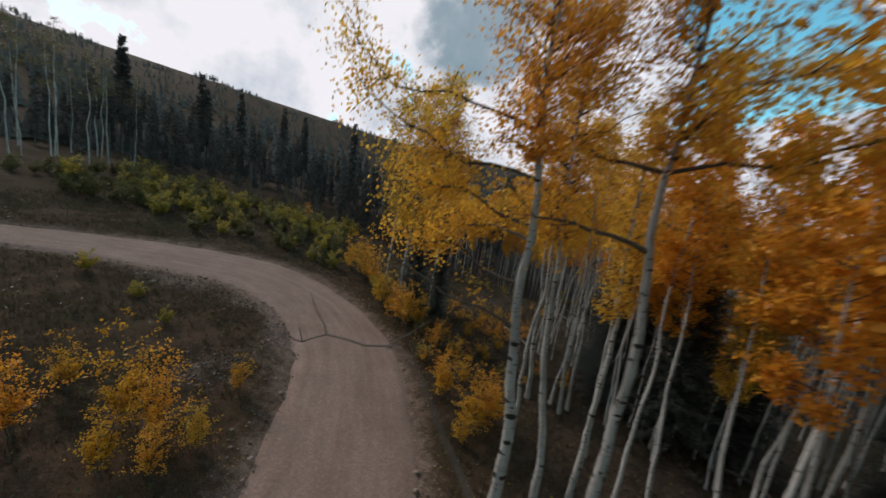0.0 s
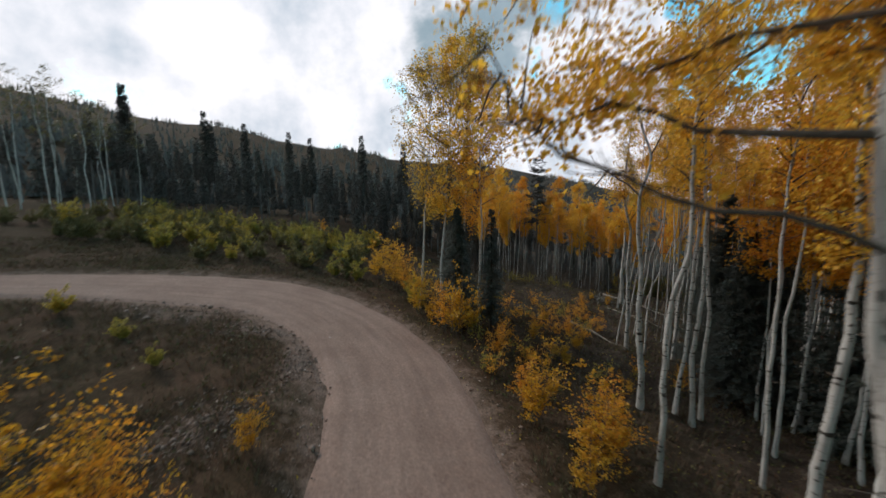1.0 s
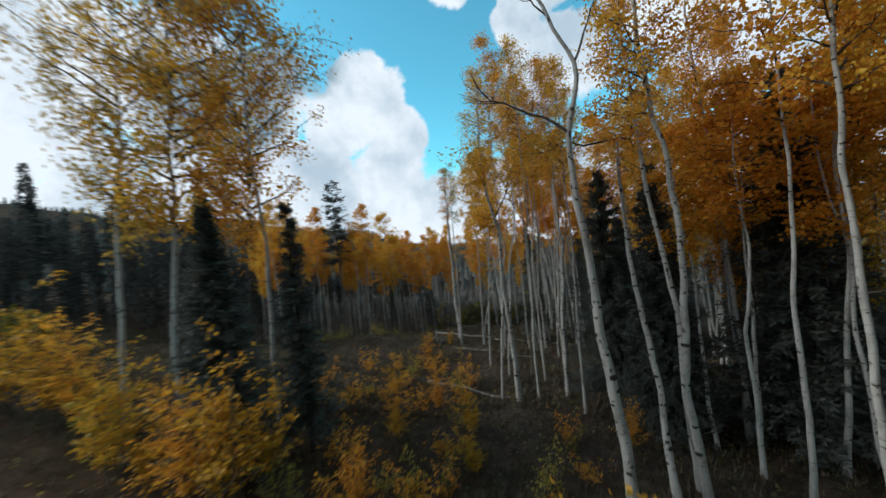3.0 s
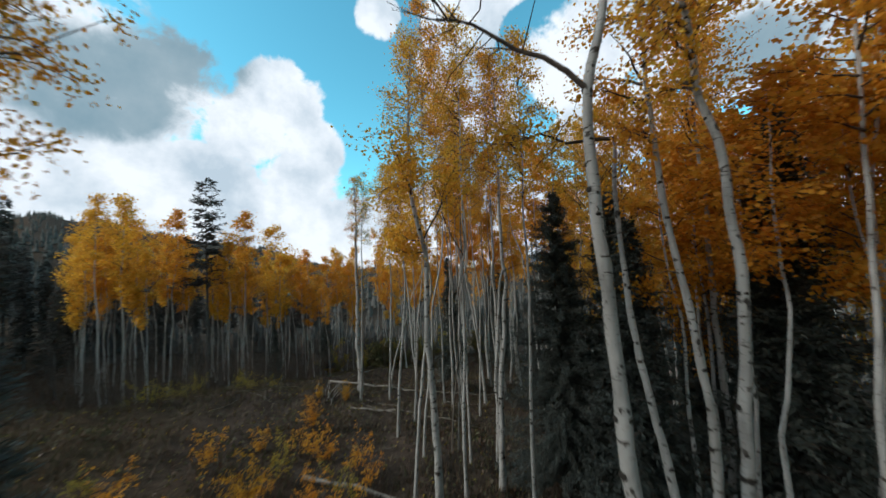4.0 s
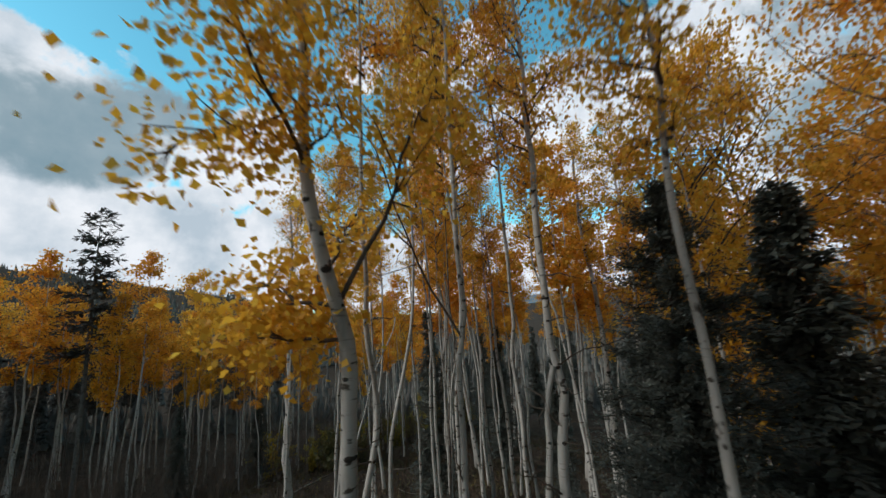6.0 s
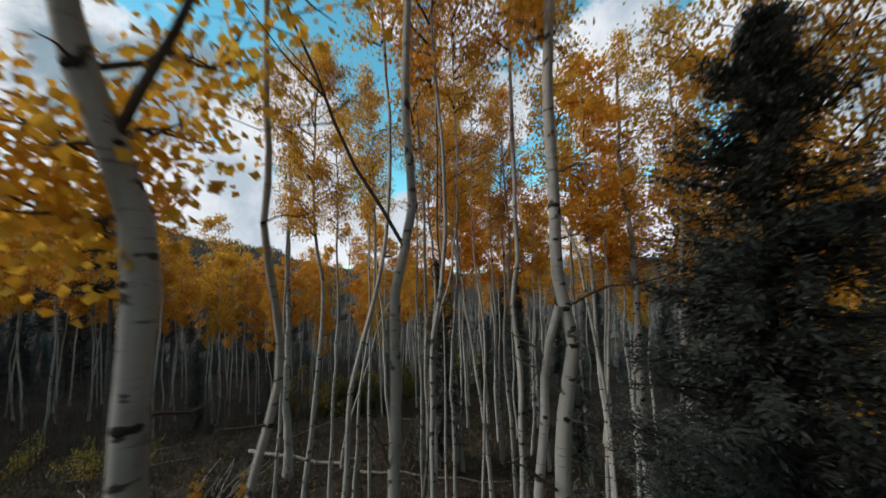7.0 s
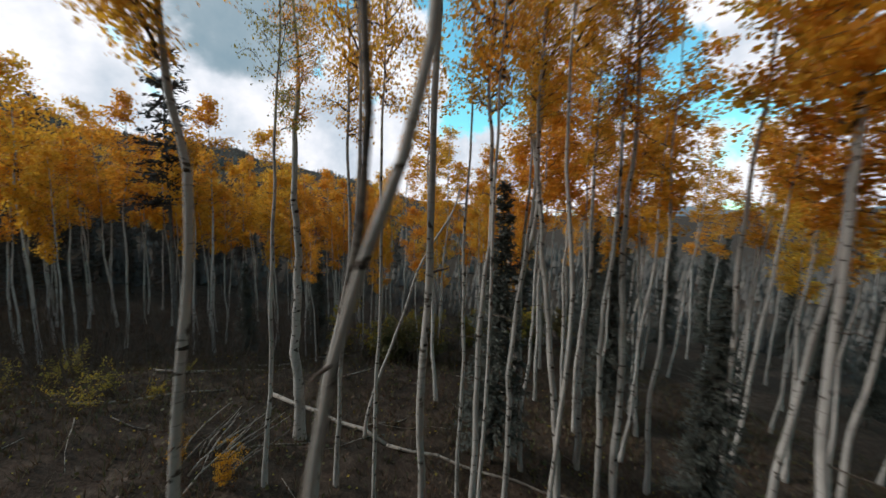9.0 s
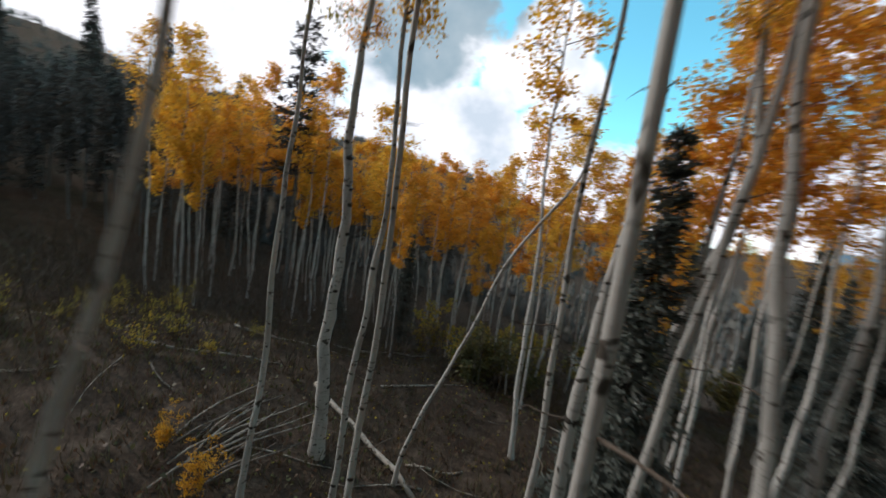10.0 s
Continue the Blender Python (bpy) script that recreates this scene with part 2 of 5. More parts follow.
GROUND, _n, _l, _b = material("forest_floor", 1.0)
_b.inputs["Specular IOR Level"].default_value = 0.04
_a = noise_node(_n, _l, 0.35, 6, 0.6)
_c = noise_node(_n, _l, 3.2, 8, 0.7)
_d = noise_node(_n, _l, 22.0, 4, 0.7)
_r1 = ramp_node(_n, _l, _c.outputs["Fac"], [(0.30, (0.032, 0.020, 0.013)), (0.50, (0.068, 0.042, 0.027)), (0.64, (0.105, 0.066, 0.043)), (0.75, (0.19, 0.135, 0.098))])
_r2 = ramp_node(_n, _l, _a.outputs["Fac"], [(0.38, (0.046, 0.040, 0.019)), (0.62, (0.088, 0.052, 0.034))])
_col = mix_node(_n, _l, 0.45, _r1.outputs[0], _r2.outputs[0])
_r3 = ramp_node(_n, _l, _d.outputs["Fac"], [(0.35, (0.55, 0.55, 0.55)), (0.65, (1.25, 1.25, 1.25))])
_e = _n.new("ShaderNodeAttribute")
_e.attribute_name = "gravel"
_f = noise_node(_n, _l, 2.6, 6, 0.7)
_s = _n.new("ShaderNodeMath")
_s.operation = "MULTIPLY_ADD"
_l.new(_f.outputs["Fac"], _s.inputs[0])
_s.inputs[1].default_value = 1.6
_l.new(_e.outputs["Fac"], _s.inputs[2])
_m2 = _n.new("ShaderNodeMapRange")
_m2.inputs["From Min"].default_value, _m2.inputs["From Max"].default_value = 1.2, 1.75
_l.new(_s.outputs[0], _m2.inputs["Value"])
_g = _n.new("ShaderNodeAttribute")
_g.attribute_name = "litter"
_r4 = ramp_node(_n, _l, _c.outputs["Fac"], [(0.32, (0.030, 0.0235, 0.019)), (0.55, (0.066, 0.051, 0.040)), (0.74, (0.14, 0.112, 0.09))])
_col = mix_node(_n, _l, _g.outputs["Fac"], _col, _r4.outputs[0])
_col = mix_node(_n, _l, _m2.outputs[0], _col, (0.215, 0.148, 0.115))
_l.new(mix_node(_n, _l, 1.0, _col, _r3.outputs[0], "MULTIPLY"), _b.inputs["Base Color"])
bump_node(_n, _l, _b, _d.outputs["Fac"], 0.6, 0.05)

DIRT, _n, _l, _b = material("packed_dirt", 1.0)
_b.inputs["Specular IOR Level"].default_value = 0.08
_a = noise_node(_n, _l, 0.6, 5, 0.6)
_c = noise_node(_n, _l, 14.0, 6, 0.75)
_uv = _n.new("ShaderNodeUVMap")
_t = noise_node(_n, _l, 1.0, 4, 0.6, vec=_uv.outputs[0], stretch=(3.2, 0.30, 1.0))
_r1 = ramp_node(_n, _l, _a.outputs["Fac"], [(0.3, (0.225, 0.148, 0.116)), (0.7, (0.290, 0.198, 0.158))])
_r2 = ramp_node(_n, _l, _c.outputs["Fac"], [(0.3, (0.66, 0.66, 0.66)), (0.55, (1.0, 1.0, 1.0)), (0.72, (1.35, 1.33, 1.30))])
_r3 = ramp_node(_n, _l, _t.outputs["Fac"], [(0.34, (0.88, 0.87, 0.86)), (0.62, (1.06, 1.06, 1.06))])
_col = mix_node(_n, _l, 1.0, _r1.outputs[0], _r2.outputs[0], "MULTIPLY")
_l.new(mix_node(_n, _l, 1.0, _col, _r3.outputs[0], "MULTIPLY"), _b.inputs["Base Color"])
bump_node(_n, _l, _b, _c.outputs["Fac"], 0.5, 0.02)

# ---- shape helpers ----
ROAD = [(-1.3, -30), (-1.0, -14), (-0.9, -4), (-0.95, 3), (-1.15, 8), (-1.6, 11.2), (-2.6, 14.2), (-4.7, 17.2), (-8.2, 19.1), (-12.8, 18.8), (-17.2, 17.1), (-22.5, 14.4), (-31, 11.5), (-44, 9)]


def spline(points, step):
    """Evenly sampled Catmull-Rom curve through points."""
    p = np.array([2 * np.array(points[0]) - points[1], *points, 2 * np.array(points[-1]) - points[-2]], float)
    out = []
    for i in range(1, len(p) - 2):
        a, b, c, d = p[i - 1 : i + 3]
        for t in np.arange(0, 1, 1 / max(2, int(np.linalg.norm(c - b) / step))):
            out.append(0.5 * (2 * b + (c - a) * t + (2 * a - 5 * b + 4 * c - d) * t * t + (3 * b - a - 3 * c + d) * t**3))
    out.append(p[-2])
    return np.array(out)


def rising(points, step):
    """Smooth curve through points of growing height, sampled by height."""
    p = np.array(points, float)
    p = p[np.r_[True, np.diff(p[:, 2]) > 0.02]]
    d = np.diff(p[:, :2], axis=0) / np.diff(p[:, 2])[:, None]
    m = np.concatenate([d[:1], (d[1:] + d[:-1]) / 2, d[-1:] * 0.3])
    z = np.linspace(p[0, 2], p[-1, 2], max(6, int((p[-1, 2] - p[0, 2]) / step)))
    i = np.clip(np.searchsorted(p[:, 2], z, "right") - 1, 0, len(p) - 2)
    h = (p[i + 1, 2] - p[i, 2])[:, None]
    t = (z[:, None] - p[i, 2:]) / h
    # long stretches take gentler bends
    xy = (2 * t**3 - 3 * t**2 + 1) * p[i, :2] + (t**3 - 2 * t**2 + t) * np.minimum(h, 1.2) * m[i] + (3 * t**2 - 2 * t**3) * p[i + 1, :2] + (t**3 - t**2) * np.minimum(h, 1.2) * m[i + 1]
    return np.concatenate([xy, z[:, None]], 1)


ROADLINE = spline(ROAD, 0.6)
HALF = 2.1


def half_width(x):
    """Half the road's width: wider in the bend, narrow where it leaves it."""
    return np.interp(x, (-21, -17, -13, -8, -4, 0), (1.2, 1.55, 2.15, 2.4, 2.2, 2.08))


SKYLINE_AZ = (-180, -120, -80, -45, -30, -20, -7, 12, 25, 33, 39, 50, 70, 83, 100, 140, 180)
SKYLINE_EL = (3, 6, 10.8, 10.9, 9.9, 8.9, 7.3, 5.8, 2.8, 1.2, 0.0, -0.6, 0.4, 1.5, 2.2, 2.4, 3)


def road_distance(x, y):
    """Distance from the middle of the road, for arrays."""
    x, y = np.asarray(x, float), np.asarray(y, float)
    best = np.full(x.shape, 99.0)
    near = (x > -52) & (x < 12) & (y > -38) & (y < 30)
    if near.any():
        px, py = x[near], y[near]
        d = np.full(px.shape, 99.0)
        for a, b in zip(ROADLINE[:-1], ROADLINE[1:]):
            ab = b - a
            t = np.clip(((px - a[0]) * ab[0] + (py - a[1]) * ab[1]) / (ab @ ab), 0, 1)
            d = np.minimum(d, np.hypot(px - a[0] - t * ab[0], py - a[1] - t * ab[1]))
        best[near] = d + HALF - half_width(px)
    return best


def smooth(a, b, v):
    t = np.clip((v - a) / (b - a), 0, 1)
    return t * t * (3 - 2 * t)


def terrain(x, y, road=True):
    """Height of the ground, for arrays: a tilted clearing, hills round it."""
    x, y = np.asarray(x, float), np.asarray(y, float)
    dx, dy = x - 3.0, y - 12.0
    r = np.hypot(dx, dy)
    az = np.degrees(np.arctan2(dx, dy))
    k = np.minimum(1.0, 46.0 / np.maximum(r, 1e-6))
    z = -4.11 - 0.1355 * (3 + dx * k) + 0.0392 * (12 + dy * k)
    rough = 0.10 * np.sin(0.9 * x + 1.3 * np.sin(0.5 * y)) + 0.08 * np.sin(1.7 * y + 0.8 * x) + 0.05 * np.sin(3.1 * x - 2.3 * y)
    d = road_distance(x, y) if road else np.full(x.shape, 99.0)
    z = z - 2.0 * smooth(27, 36, y) * smooth(-4, 5, x) * (1 - smooth(60, 120, r))
    z = z + rough * smooth(HALF - 0.3, HALF + 2.0, d)
    z = z - 0.10 * (1 - smooth(HALF - 0.35, HALF + 0.1, d)) + 0.10 * np.exp(-(((d - HALF - 0.55) / 0.4) ** 2))
    el = np.interp(az, SKYLINE_AZ, SKYLINE_EL)
    top = 0.7 + 240 * np.tan(np.radians(el)) + 2.2 * np.sin(az * 0.35) + 1.2 * np.sin(az * 1.1)
    top = np.where(az > 45, np.minimum(top, -20.0), top)
    far = 0.7 + 1400 * np.tan(np.radians(el))
    z = z + (top - z) * smooth(44, 240, r) ** 0.9
    z = z + (far - z) * smooth(500, 1400, r)
    return z


def height(x, y):
    return float(terrain(np.array([x]), np.array([y]))[0])


def fast_mesh(name, verts, faces, mat, smooth_faces=False):
    """A mesh from arrays; faces all have the same number of corners."""
    verts, faces = np.asarray(verts, np.float32), np.asarray(faces, np.int32)
    me = bpy.data.meshes.new(name)
    me.vertices.add(len(verts))
    me.vertices.foreach_set("co", verts.ravel())
    me.loops.add(faces.size)
    me.loops.foreach_set("vertex_index", faces.ravel())
    me.polygons.add(len(faces))
    me.polygons.foreach_set("loop_start", np.arange(0, faces.size, faces.shape[1], dtype=np.int32))
    if smooth_faces:
        me.polygons.foreach_set("use_smooth", np.ones(len(faces), bool))
    me.update(calc_edges=True)
    me.materials.append(mat)
    return me


def part(name, me, parent, label="", at=None):
    ob = new(name, me)
    ob.parent = parent
    if at is not None:
        ob.matrix_basis = at
    if label:
        ob["label"] = label
    return ob


def thing(name, x, y, z, label, category, group="", turn=0.0, size=1.0):
    ob = new(name)
    ob.empty_display_size = 0.2
    ob.matrix_basis = pose(x, y, z, 0, 0, turn) @ Matrix.Diagonal((size, size, size, 1))
    return tagged(ob, label, category, group)


def tube(points, radii, sides=8):
    """Vertices and quads of a closed tapering tube along points."""
    p, n = np.asarray(points, float), len(points)
    tan = np.gradient(p, axis=0)
    tan /= np.linalg.norm(tan, axis=1, keepdims=True) + 1e-9
    ref = np.array([1.0, 0, 0]) if abs(tan[0, 0]) < 0.8 else np.array([0, 1.0, 0])
    u = np.cross(tan, ref)
    u /= np.linalg.norm(u, axis=1, keepdims=True) + 1e-9
    w = np.cross(tan, u)
    a = np.linspace(0, 2 * np.pi, sides, endpoint=False)
    ring = u[:, None] * np.cos(a)[None, :, None] + w[:, None] * np.sin(a)[None, :, None]
    v = (p[:, None] + ring * np.asarray(radii, float)[:, None, None]).reshape(-1, 3)
    i, j = np.meshgrid(np.arange(n - 1), np.arange(sides), indexing="ij")
    k = (j + 1) % sides
    f = np.stack([i * sides + j, i * sides + k, (i + 1) * sides + k, (i + 1) * sides + j], -1).reshape(-1, 4)
    return v, f


def merge(pieces):
    v, f, base = [], [], 0
    for a, b in pieces:
        v.append(a)
        f.append(np.asarray(b) + base)
        base += len(a)
    return np.concatenate(v), np.concatenate(f)


def leaf_quads(at, size, gen, droop=0.3, long=1.25):
    """Small kite-shaped leaves, turned every way, at the given places."""
    n = len(at)
    a = gen.normal(size=(n, 3))
    a[:, 2] -= droop
    a /= np.linalg.norm(a, axis=1, keepdims=True)
    b = np.cross(a, gen.normal(size=(n, 3)))
    b /= np.linalg.norm(b, axis=1, keepdims=True)
    s = (size * gen.uniform(0.6, 1.3, n))[:, None]
    nrm = np.cross(a, b) * s * 0.18
    v = np.stack([at, at + a * s * 0.55 * long + b * s * 0.5 + nrm, at + a * s * long, at + a * s * 0.55 * long - b * s * 0.5 + nrm], 1).reshape(-1, 3)
    return v, np.arange(4 * n).reshape(-1, 4)


def bowed(start, way, length, sag, gen, steps=5):
    """A gently crooked branch line."""
    way = np.array(way, float) / np.linalg.norm(way)
    side = np.cross(way, (0, 0, 1.0))
    over = np.cross(side, way)
    t = np.linspace(0, 1, steps)[:, None]
    a, b, c = gen.uniform(0, 6, 3)
    kinks = side * (0.08 * np.sin(t * 5 + a) + 0.035 * np.sin(t * 13 + b)) + over * (0.06 * np.sin(t * 6 + c) + 0.03 * np.sin(t * 15 + a))
    return np.array(start) + way * length * t + np.array([0, 0, 1.0]) * sag * length * t**2 + kinks * length * np.minimum(t * 1.5, 1) 


def crown_meshes(seed, tall, wide, branches, leaves, size, mat, wood=0.02, peak=0.35, upward=0.55, single=False):
    """Branches and leaves round an upright axis from 0 to tall."""
    gen = np.random.default_rng(seed)
    wood_parts, spots = [], []
    for k in range(branches):
        h = tall * (k + gen.uniform(0, 1)) / branches * 0.97
        q = h / tall
        reach = wide * (0.35 + 0.65 * q / peak if q < peak else (1 - ((q - peak) / (1 - peak)) ** 1.4) * 0.95 + 0.08) * gen.uniform(0.65, 1.2)
        a = gen.uniform(0, 2 * np.pi)
        line = bowed((0, 0, h), (math.cos(a), math.sin(a), upward + gen.uniform(-0.3, 0.4)), reach, 0.12, gen)
        wood_parts.append(tube(line, np.linspace(wood * (1.1 - 0.7 * q), 0.004, len(line)), 4))
        for _ in range(6):
            u = gen.uniform(0.25, 1.0)
            i = min(int(u * 4), 3)
            s = line[i] + (line[i + 1] - line[i]) * (u * 4 - i)
            d = gen.normal(size=3) * (1, 1, 0.7) + (math.cos(a), math.sin(a), 0.2)
            tw = bowed(s, d, gen.uniform(0.25, 0.6) * (0.4 + reach * 0.5), -0.1, gen, 3)
            wood_parts.append(tube(tw, (0.007, 0.005, 0.003), 3))
            m = max(3, int(leaves / (branches * 6)))
            spots.append(tw[0] + (tw[2] - tw[0]) * gen.uniform(0.1, 1.1, (m, 1)) + gen.normal(size=(m, 3)) * (0.115, 0.115, 0.10))
    lv, lf = leaf_quads(np.concatenate(spots), size, gen)
    each = [fast_mesh("branch", *merge(wood_parts[k : k + 5]), TWIG) for k in range(0, len(wood_parts), 5)] if single else fast_mesh("branchwork", *merge(wood_parts), TWIG)
    return each, fast_mesh("foliage", lv, lf, mat)


# ---- ground, road ----


def axis(lo, hi, step, grow, end):
    mid = list(np.arange(lo, hi + 0.01, step))
    out, s, v = [], step, hi
    while v < end:
        s *= grow
        v += s
        out.append(v)
    neg, s, v = [], step, lo
    while v > -end:
        s *= grow
        v -= s
        neg.append(v)
    return np.array(neg[::-1] + mid + out)


gx, gy = axis(-26, 24, 0.42, 1.13, 2600), axis(-4, 40, 0.42, 1.13, 2600)
GX, GY = np.meshgrid(gx, gy, indexing="ij")
GZ = terrain(GX.ravel(), GY.ravel())
gv = np.stack([GX.ravel(), GY.ravel(), GZ], 1)
i, j = np.meshgrid(np.arange(len(gx) - 1), np.arange(len(gy) - 1), indexing="ij")
ny = len(gy)
gf = np.stack([i * ny + j, (i + 1) * ny + j, (i + 1) * ny + j + 1, i * ny + j + 1], -1).reshape(-1, 4)
ground_mesh = fast_mesh("ground", gv, gf, GROUND, True)
off_road = road_distance(GX.ravel(), GY.ravel()) - HALF
loose = 0.8 * np.exp(-np.clip(off_road, 0, 50) / 0.65)
for cx, cy, rx, ry in ((-6.0, 10.4, 1.1, 1.3), (-7.2, 15.2, 1.5, 0.6), (-10.5, 15.9, 2.0, 0.6), (-5.0, 13.2, 0.6, 1.4)):
    loose += 0.6 * np.exp(-(((GX.ravel() - cx) / rx) ** 2) - ((GY.ravel() - cy) / ry) ** 2)
ground_mesh.attributes.new("gravel", "FLOAT", "POINT").data.foreach_set("value", loose.astype(np.float32))
litter = 0.75 * smooth(2.0, 7.0, GX.ravel() + 0.8 * np.sin(GY.ravel() * 0.9))
ground_mesh.attributes.new("litter", "FLOAT", "POINT").data.foreach_set("value", litter.astype(np.float32))
tagged(new("ground", ground_mesh), "dark brown forest floor with dry grass and low plants", "ground", kind="structure")

tan = np.gradient(ROADLINE, axis=0)
tan /= np.linalg.norm(tan, axis=1, keepdims=True)
side = np.stack([tan[:, 1], -tan[:, 0]], 1)
run = np.r_[0, np.cumsum(np.linalg.norm(np.diff(ROADLINE, axis=0), axis=1))]
rv, ruv = [], []
COLS = 15
for k in range(len(ROADLINE)):
    for c in range(COLS):
        u = c / (COLS - 1) * 2 - 1
        edge = half_width(ROADLINE[k][0]) + 0.12 * math.sin(0.7 * run[k] + (2 if u > 0 else 0)) + 0.07 * math.sin(2.3 * run[k]) + 0.06 * math.sin(5.1 * run[k] + 3 * u)
        p = ROADLINE[k] + side[k] * u * edge
        z = -4.11 - 0.1355 * p[0] + 0.0392 * p[1] + 0.035 * (1 - u * u) - 0.02 * math.exp(-(((abs(u) - 0.45) / 0.14) ** 2)) - 0.10 * max(0, abs(u) - 0.86) / 0.14 + 0.008 * math.sin(3 * run[k] + 5 * u)
        rv.append((p[0], p[1], z))
        ruv.append((u * edge, run[k]))
i, j = np.meshgrid(np.arange(len(ROADLINE) - 1), np.arange(COLS - 1), indexing="ij")
rf = np.stack([i * COLS + j, i * COLS + j + 1, (i + 1) * COLS + j + 1, (i + 1) * COLS + j], -1).reshape(-1, 4)
road_mesh = fast_mesh("road", rv, rf, DIRT, True)
uv = road_mesh.uv_layers.new(name="along")
uv.data.foreach_set("uv", np.array(ruv, np.float32)[rf.ravel()].ravel())
tagged(new("road", road_mesh), "curving packed dirt road with wheel tracks and gravel edges", "road", kind="structure")

# ---- trees ----
CROWNS = [crown_meshes(20 + k, 5.0, 0.88 + 0.1 * (k % 3), 32, 5000, 0.05, (GOLD, GOLD, AMBER, GOLD, AMBER)[k], 0.022, single=True) for k in range(5)]
WIDE = crown_meshes(38, 5.0, 1.5, 46, 15000, 0.046, GOLD, 0.022, peak=0.45, single=True)
GREENISH = crown_meshes(39, 5.0, 1.05, 22, 2600, 0.05, LIME, 0.018, single=True)
FULL = [crown_meshes(46 + k, 5.0, 1.7, 46, 9500, 0.05, (GOLD, AMBER)[k], 0.022, peak=0.45) for k in range(2)]
FULL.append(crown_meshes(48, 5.0, 1.75, 46, 9000, 0.05, OLIVE, 0.022, peak=0.5))
LIGHT = [crown_meshes(40 + k, 5.0, 1.1 + 0.1 * k, 22, 3000, 0.085, (GOLD, AMBER, GOLD, AMBER)[k], 0.02) for k in range(4)]
gen = np.random.default_rng(3)
_t = np.linspace(0, 2 * np.pi, 9)[:-1]
_sv = np.concatenate([[(0, 0.35, 0)], np.stack([np.cos(_t), np.full(8, 0.22), 0.6 * np.sin(_t)], 1) * (0.75, 1, 0.75), np.stack([np.cos(_t), np.full(8, -0.3), 0.6 * np.sin(_t)], 1)])
_sf = [(0, 1 + k, 1 + (k + 1) % 8) for k in range(8)]
for k in range(8):
    _sf += [(1 + k, 9 + k, 9 + (k + 1) % 8), (1 + k, 9 + (k + 1) % 8, 1 + (k + 1) % 8)]
SCAR_MESH = fast_mesh("branch_scar", _sv, _sf, SCAR, True)
count = 0


